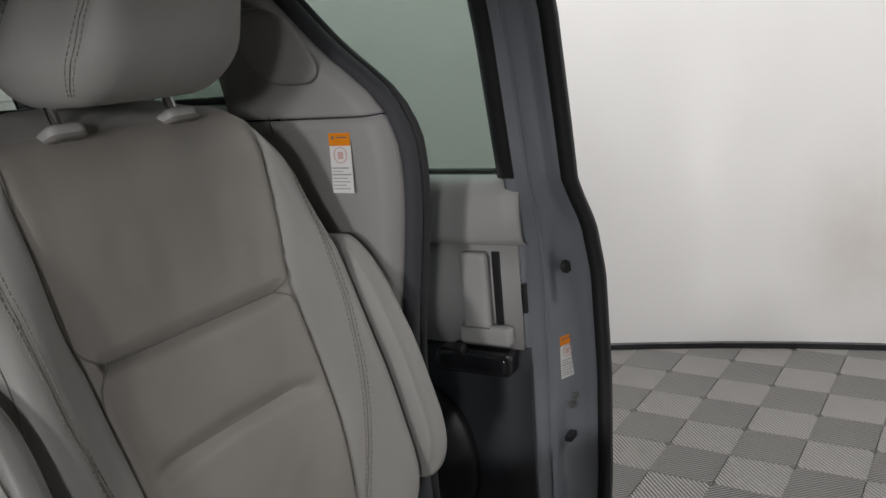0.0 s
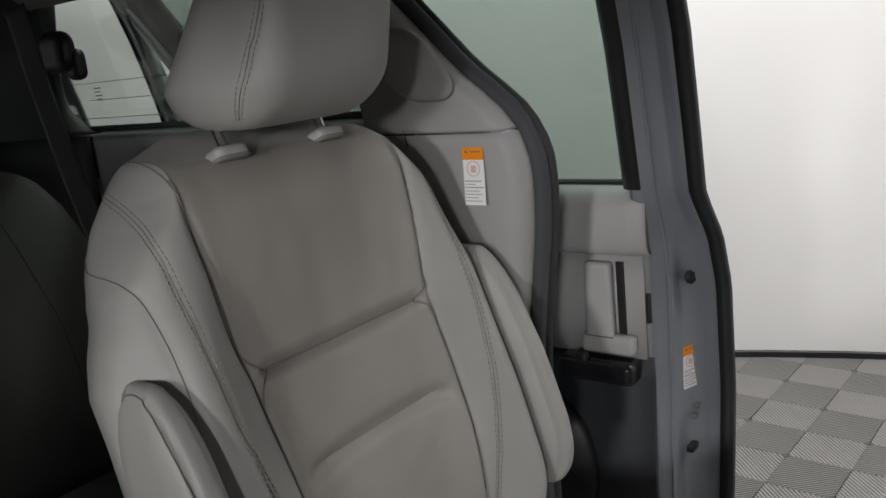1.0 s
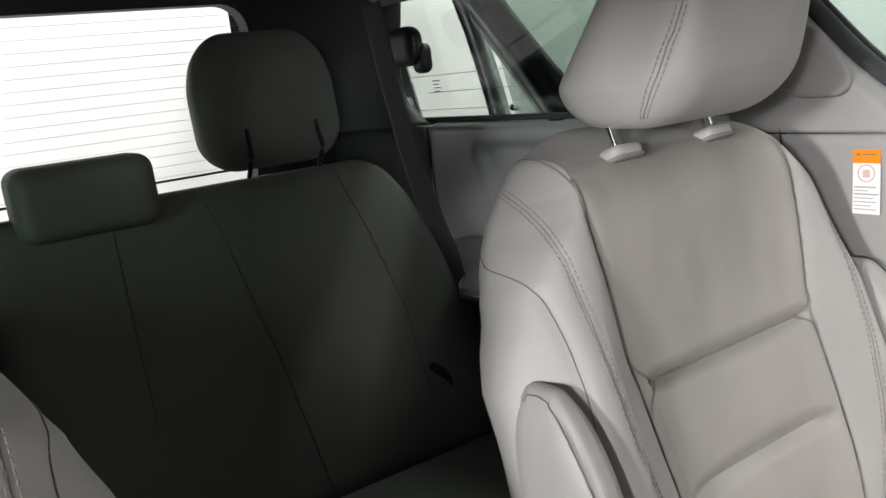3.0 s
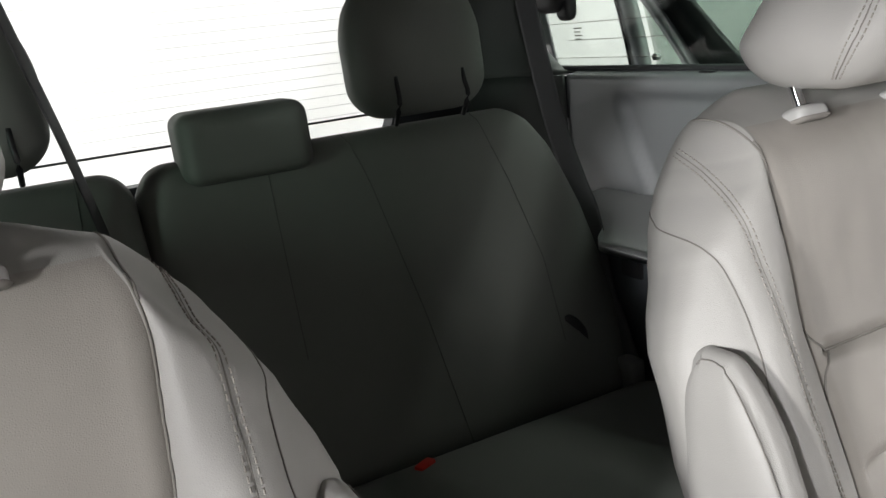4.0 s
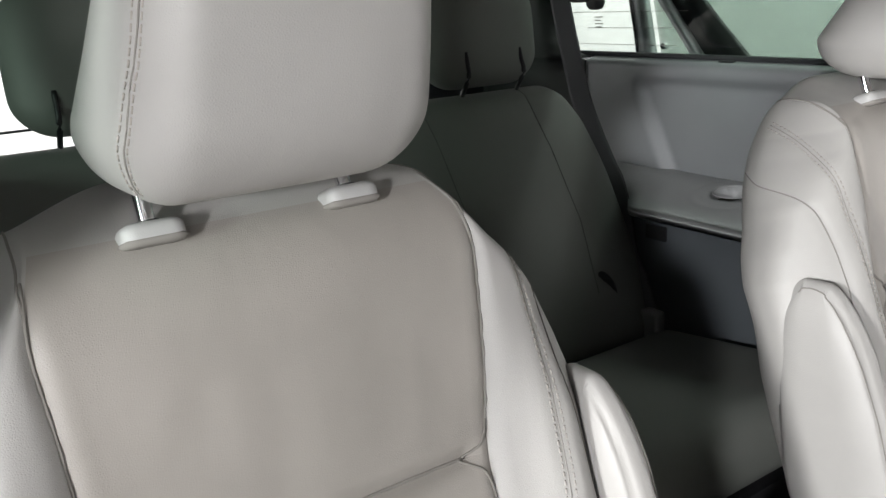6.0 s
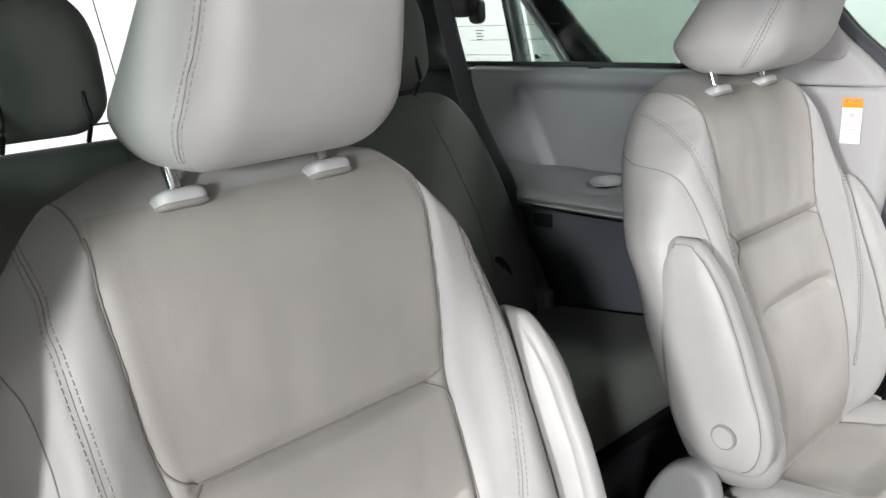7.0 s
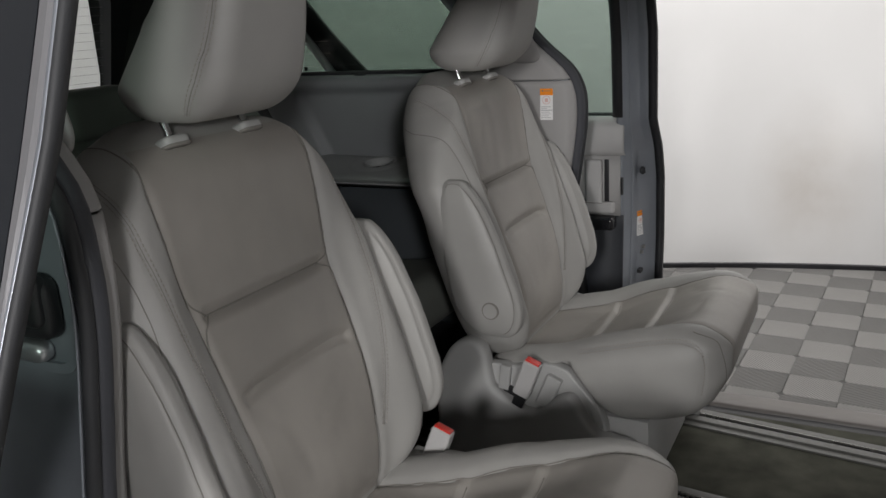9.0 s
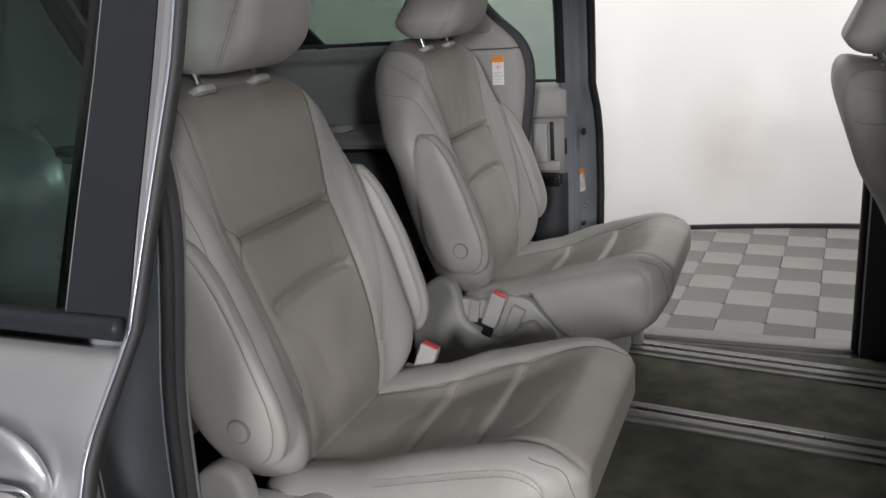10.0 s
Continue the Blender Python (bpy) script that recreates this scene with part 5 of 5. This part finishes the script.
    piece("rear_frame", thick_sheet(rows, (0, -0.03, 0)), PAINT, "silver upright strip at the door's rear")
    rows = [[(-0.972 + 0.02 * slant(z), R(z) - 0.032, z), (-0.965 + 0.02 * slant(z), R(z) - 0.032, z)] for z in np.linspace(1.13, 1.655, 8)]
    piece("rear_edge_rubber", thick_sheet(rows, (0, -0.03, 0)), RUBBER, "black rubber at the door's rear edge")
    rows = [[(x, B(z, x) + 0.001, z) for x in np.linspace(-0.90, 0.20, 10)] for z in (1.60, 1.66)]
    piece("top_frame", thick_sheet(rows, (0, -0.05, 0)), JAMB, "painted top of the door frame")
    rows = [[(x, B(z, x) - 0.010, z) for x in np.linspace(-0.93, 0.25, 24)] for z in np.linspace(1.12, 1.62, 8)]
    pane = piece("door_glass", thick_sheet(rows, (0, -0.004, 0)), GLASS_DOOR, "green-tinted door window")
    line = [(x, W(1.14) + 0.006, 1.146) for x in list(np.linspace(-0.95, 0.292, 12)) + [0.299, 0.302]]
    piece("belt_moulding", tube(line, 0.0125, 12, 0.9), PILLARBLACK, "satin black belt moulding")
    # inner trim: rolled belt, pull handle, black grip and dark lower panel
    rows = []
    for z, w in ((1.150, 1.100), (1.147, 1.078), (1.138, 1.064), (1.12, 1.056), (1.08, 1.052), (1.05, 1.053), (1.036, 1.060), (1.031, 1.075)):
        rows.append([(x, w + 0.012 * smooth01(np.array([x]), 0.195, 0.222)[0], z) for x in list(np.linspace(-0.9, 0.19, 12)) + [0.205, 0.215, 0.222]])
    piece("belt_roll", thick_sheet(rows, (0, 0.006, 0)), TRIM_LIGHT, "pale grey padded belt roll")
    rows = [[(x, 1.084, z) for x in np.linspace(-0.9, 0.205, 12)] for z in (1.03, 0.95, 0.84)]
    piece("middle_panel", thick_sheet(rows, (0, 0.01, 0)), TRIM_LIGHT, "pale grey middle door panel")
    v, f = soft_box((0.026, 0.011, 0.074), (0.008, 0.008, 0.008), 0.006)
    piece("pull_handle", (v + np.array([0.128, 1.070, 0.945]), f), TRIM_LIGHT, "upright pale grey pull handle")
    block("handle_recess", (0.158, 1.078, 0.885), (0.172, 1.0845, 1.018), BLACK, 0.002, "dark recess beside the handle")
    v, f = soft_box((0.050, 0.014, 0.018), (0.01, 0.01, 0.008), 0.005)
    piece("handle_foot", (v + np.array([0.142, 1.072, 0.868]), f), TRIM_LIGHT, "pale grey handle foot")
    block("handle_seam", (0.10, 1.0565, 0.883), (0.155, 1.0585, 0.885), SEAMDARK, 0.0, "dark joint under the handle")
    v, f = soft_box((0.075, 0.026, 0.022), (0.012, 0.016, 0.014), 0.005)
    piece("grip_tray", (v + np.array([0.122, 1.062, 0.822]), f), GLOSSBLACK, "glossy black grip tray")
    v, f = soft_box((0.013, 0.010, 0.010), (0.01, 0.008, 0.008), 0.004)
    piece("switch_knob", (v + np.array([0.10, 1.045, 0.846]), f), BLACK, "small black knob")
    rows = [[(x, 1.092 - 0.012 * math.sin(math.pi * min(1, max(0, (0.82 - z) / 0.4))), z) for x in np.linspace(-0.9, 0.213, 16)] for z in np.linspace(0.84, 0.42, 10)]
    piece("lower_panel", thick_sheet(rows, (0, 0.012, 0)), DARKTRIM, "dark blue-grey lower door panel")
    v, f = soft_box((0.17, 0.03, 0.17), (0.16, 0.025, 0.16), 0.015)
    piece("speaker_pod", (v + np.array([-0.07, 1.082, 0.60]), f), BLACK, "round black speaker pod")
    # outside handle
    bowl = soft_box((0.085, 0.012, 0.065), (0.08, 0.010, 0.062), 0.006)
    piece("handle_bowl", (bowl[0] + np.array([0.185, W(1.0) - 0.004, 1.012]), bowl[1]), PAINT, "hollow behind the door handle")
    v, f = soft_box((0.095, 0.016, 0.019), (0.03, 0.013, 0.015), 0.005)
    piece("door_handle", (v + np.array([0.180, W(1.0) + 0.030, 1.012]), f), CHROME, "chrome door handle")
    # runner ball at the rear lower corner of the window
    part("runner_ball", cyl_bm(0.008, 0.02, 16, 0.003, "y"), CHROME, door, "small bright runner knob", True, Matrix.Translation((-0.874, side * 1.01, 1.322)))
    return door


sliding_door(1)
sliding_door(-1)


# ---- labels ----
def sticker(name, m, w, h, parent, label):
    """A warning label: orange head, white body, a ring mark and bars for the small print. It lies in x-z, facing -y."""
    ob = part(name, box_bm((w, 0.0012, h)), PAPER, parent, label, False, m)
    def bar(x0, x1, z0, z1, mat, nm, d=0.0006):
        part(nm, box_bm((x1 - x0, 0.001, z1 - z0)), mat, ob, "", False, Matrix.Translation(((x0 + x1) / 2, -d - 0.0004, (z0 + z1) / 2)))
    bar(-w / 2, w / 2, h * 0.29, h / 2, ORANGE, "orange_band")
    bar(-w * 0.36, -w * 0.22, h * 0.405, h * 0.445, BELTPLASTIC, "warning_mark", 0.0012)
    bar(-w * 0.12, w * 0.36, h * 0.418, h * 0.436, BELTPLASTIC, "print_bar", 0.0012)
    v, f = tube([(w * 0.30 * math.cos(radians(a)), -0.0012, h * 0.135 + w * 0.30 * math.sin(radians(a))) for a in range(0, 361, 15)], 0.0008, 5)
    add("ring_mark", v, f, PALERED, ob)
    bar(-w * 0.12, w * 0.12, h * 0.07, h * 0.19, PALERED, "pictogram")
    for k, wd in enumerate((0.78, 0.5, 0.86, 0.7, 0.82, 0.62, 0.8)):
        z = h * (-0.07 - 0.058 * k)
        bar(-w * 0.44, w * (-0.44 + wd), z - h * (0.014 if k else 0.02), z, INK, "print_bar")
    bar(-w / 2, w / 2, -h * 0.185, -h * 0.178, INK, "print_bar")
    return ob


m = Matrix.Translation((0.080, outw(1.22) - 0.0065, 1.2205)) @ Matrix.Rotation(radians(-3.0), 4, "X")
sticker("warning_label", m, 0.037, 0.086, van, "orange and white warning label")
m = Matrix.Translation((0.2450, 1.1835, 0.797)) @ Matrix.Rotation(radians(68), 4, "Z")
sticker("warning_label", m, 0.036, 0.082, van, "orange and white warning label on the door edge")


# ---- belts and small things ----
def strap(name, pts, half, across, parent, label, mat=BELT):
    v, f = tube(curve_pts(pts, 30), half, 8, 0.05, across)
    return add(name, v, f, mat, parent, label)


BELT_LINE = [(-0.954, 0.7, 1.583), (-0.938, 0.7, 1.511), (-0.922, 0.7, 1.439), (-0.866, 0.695, 1.271), (-0.826, 0.69, 1.188), (-0.745, 0.668, 1.092), (-0.698, 0.653, 1.05), (-0.662, 0.64, 0.982), (-0.631, 0.63, 0.898), (-0.592, 0.623, 0.847), (-0.553, 0.614, 0.78)]
strap("seat_belt", BELT_LINE, 0.024, (0.8, 0.5, 0.3), van, "dark grey third-row seat belt")
strap("seat_belt", [(x, -y, z) for x, y, z in BELT_LINE], 0.024, (0.8, -0.5, 0.3), van, "dark grey third-row seat belt")
v, f = soft_box((0.050, 0.022, 0.042), (0.035, 0.018, 0.03), 0.006)
add("belt_guide", v + np.array([-0.904, 0.745, 1.484]), f, BLACK, van, "black belt guide on the rear pillar")
v, f = soft_box((0.024, 0.016, 0.032), (0.016, 0.014, 0.018), 0.005)
add("belt_guide_button", v + np.array([-0.869, 0.76, 1.456]), f, BLACK, van, "black button of the belt guide")
v, f = soft_box((0.024, 0.016, 0.032), (0.008, 0.008, 0.008), 0.006)
add("belt_anchor", v + np.array([-0.543, 0.612, 0.769]), f, BELTPLASTIC, van, "dark grey belt anchor")
strap("middle_belt", [(-0.66, -0.345, 1.655), (-0.70, -0.31, 1.516), (-0.735, -0.274, 1.37), (-0.738, -0.26, 1.305), (-0.725, -0.237, 1.183), (-0.65, -0.205, 0.98), (-0.58, -0.19, 0.83)], 0.022, (0.92, -0.38, 0), van, "thin dark middle seat belt")
v, f = tube(curve_pts([(-0.63, 0.505, 0.885), (-0.605, 0.525, 0.883), (-0.595, 0.545, 0.85), (-0.58, 0.55, 0.79)], 14), 0.010, 8)
add("release_handle", v, f, BLACK, van, "black seat release handle")
bm = box_bm((0.018, 0.036, 0.012), 0.004)
part("red_buckle", bm, RED, van, "red buckle end of the third row", True, Matrix.Translation((-0.492, 0.137, 0.768)) @ Matrix.Rotation(radians(25), 4, "Z"))

# ---- floor tiles ----
S = 0.2
TURN = radians(-3.4)
ORIGIN = Vector((0.869, 2.164, 0))


def tile_mesh(name, mat, ang, ribs):
    """A ribbed tile: a thin plate with raised bars across it at an angle, cut to the square."""
    h, g = S / 2 - 0.0012, 0.006
    verts = [(-h, -h, -0.010), (h, -h, -0.010), (h, h, -0.010), (-h, h, -0.010), (-h, -h, -0.006), (h, -h, -0.006), (h, h, -0.006), (-h, h, -0.006)]
    faces = [(4, 5, 6, 7), (0, 1, 5, 4), (1, 2, 6, 5), (2, 3, 7, 6), (3, 0, 4, 7)]
    d, nrm = Vector((math.cos(ang), math.sin(ang))), Vector((-math.sin(ang), math.cos(ang)))
    reach = h * (abs(nrm.x) + abs(nrm.y))
    for k in range(ribs):
        c = -reach + (k + 0.5) * 2 * reach / ribs
        half = reach / ribs * 0.66
        def clip(off):
            lo, hi = -9.0, 9.0
            for p, v in ((nrm.x * off, d.x), (nrm.y * off, d.y)):
                if abs(v) < 1e-9:
                    if abs(p) > h:
                        return None
                    continue
                t0, t1 = sorted(((-h - p) / v, (h - p) / v))
                lo, hi = max(lo, t0), min(hi, t1)
            return (lo, hi) if hi - lo > 0.004 else None
        a, b = clip(c - half), clip(c + half)
        if not a or not b:
            continue
        i = len(verts)
        for off, (lo, hi), z in ((c - half, a, -0.006), (c - half * 0.5, a, 0.0), (c + half * 0.5, b, 0.0), (c + half, b, -0.006)):
            for t in (lo, hi):
                q = nrm * off + d * t
                verts.append((q.x, q.y, z))
        faces += [(i, i + 1, i + 3, i + 2), (i + 2, i + 3, i + 5, i + 4), (i + 4, i + 5, i + 7, i + 6)]
    me = mesh_of(name, verts, faces, mat, False)
    me.materials.append(GROUT)
    me.polygons[0].material_index = 1
    return me


light, dark = tile_mesh("tile_light", TILE_A, radians(-45), 24), tile_mesh("tile_dark", TILE_B, radians(45), 24)
spin = Matrix.Rotation(TURN, 4, "Z")
rest = {True: ([], []), False: ([], [])}
for i in range(-26, 26):
    for j in range(-56, 14):
        c = ORIGIN + spin.to_3x3() @ Vector(((i + 0.5) * S, (j - 0.5) * S, 0))
        if (c.x - CX) ** 2 + (c.y - CY) ** 2 > (RW + 0.12) ** 2:
            continue
        even = (i + j) % 2 == 0
        if -1.3 < c.x < 2.2 and 1.0 < c.y < 3.8:
            ob = new("tile", light if even else dark)
            ob.matrix_world = Matrix.Translation(c) @ spin
            ob.parent = floor
        else:
            rest_v, rest_f = rest[even]
            n = len(rest_v)
            h = S / 2 - 0.0012
            for a, b in ((-h, -h), (h, -h), (h, h), (-h, h)):
                q = c + spin.to_3x3() @ Vector((a, b, 0))
                rest_v.append((q.x, q.y, -0.001))
            rest_f.append((n, n + 1, n + 2, n + 3))
for even, mat in ((True, TILE_A), (False, TILE_B)):
    field = add("tile_field", *rest[even], mat, floor, "further ribbed grey floor tiles", False)
    field["kind"] = "stuff"
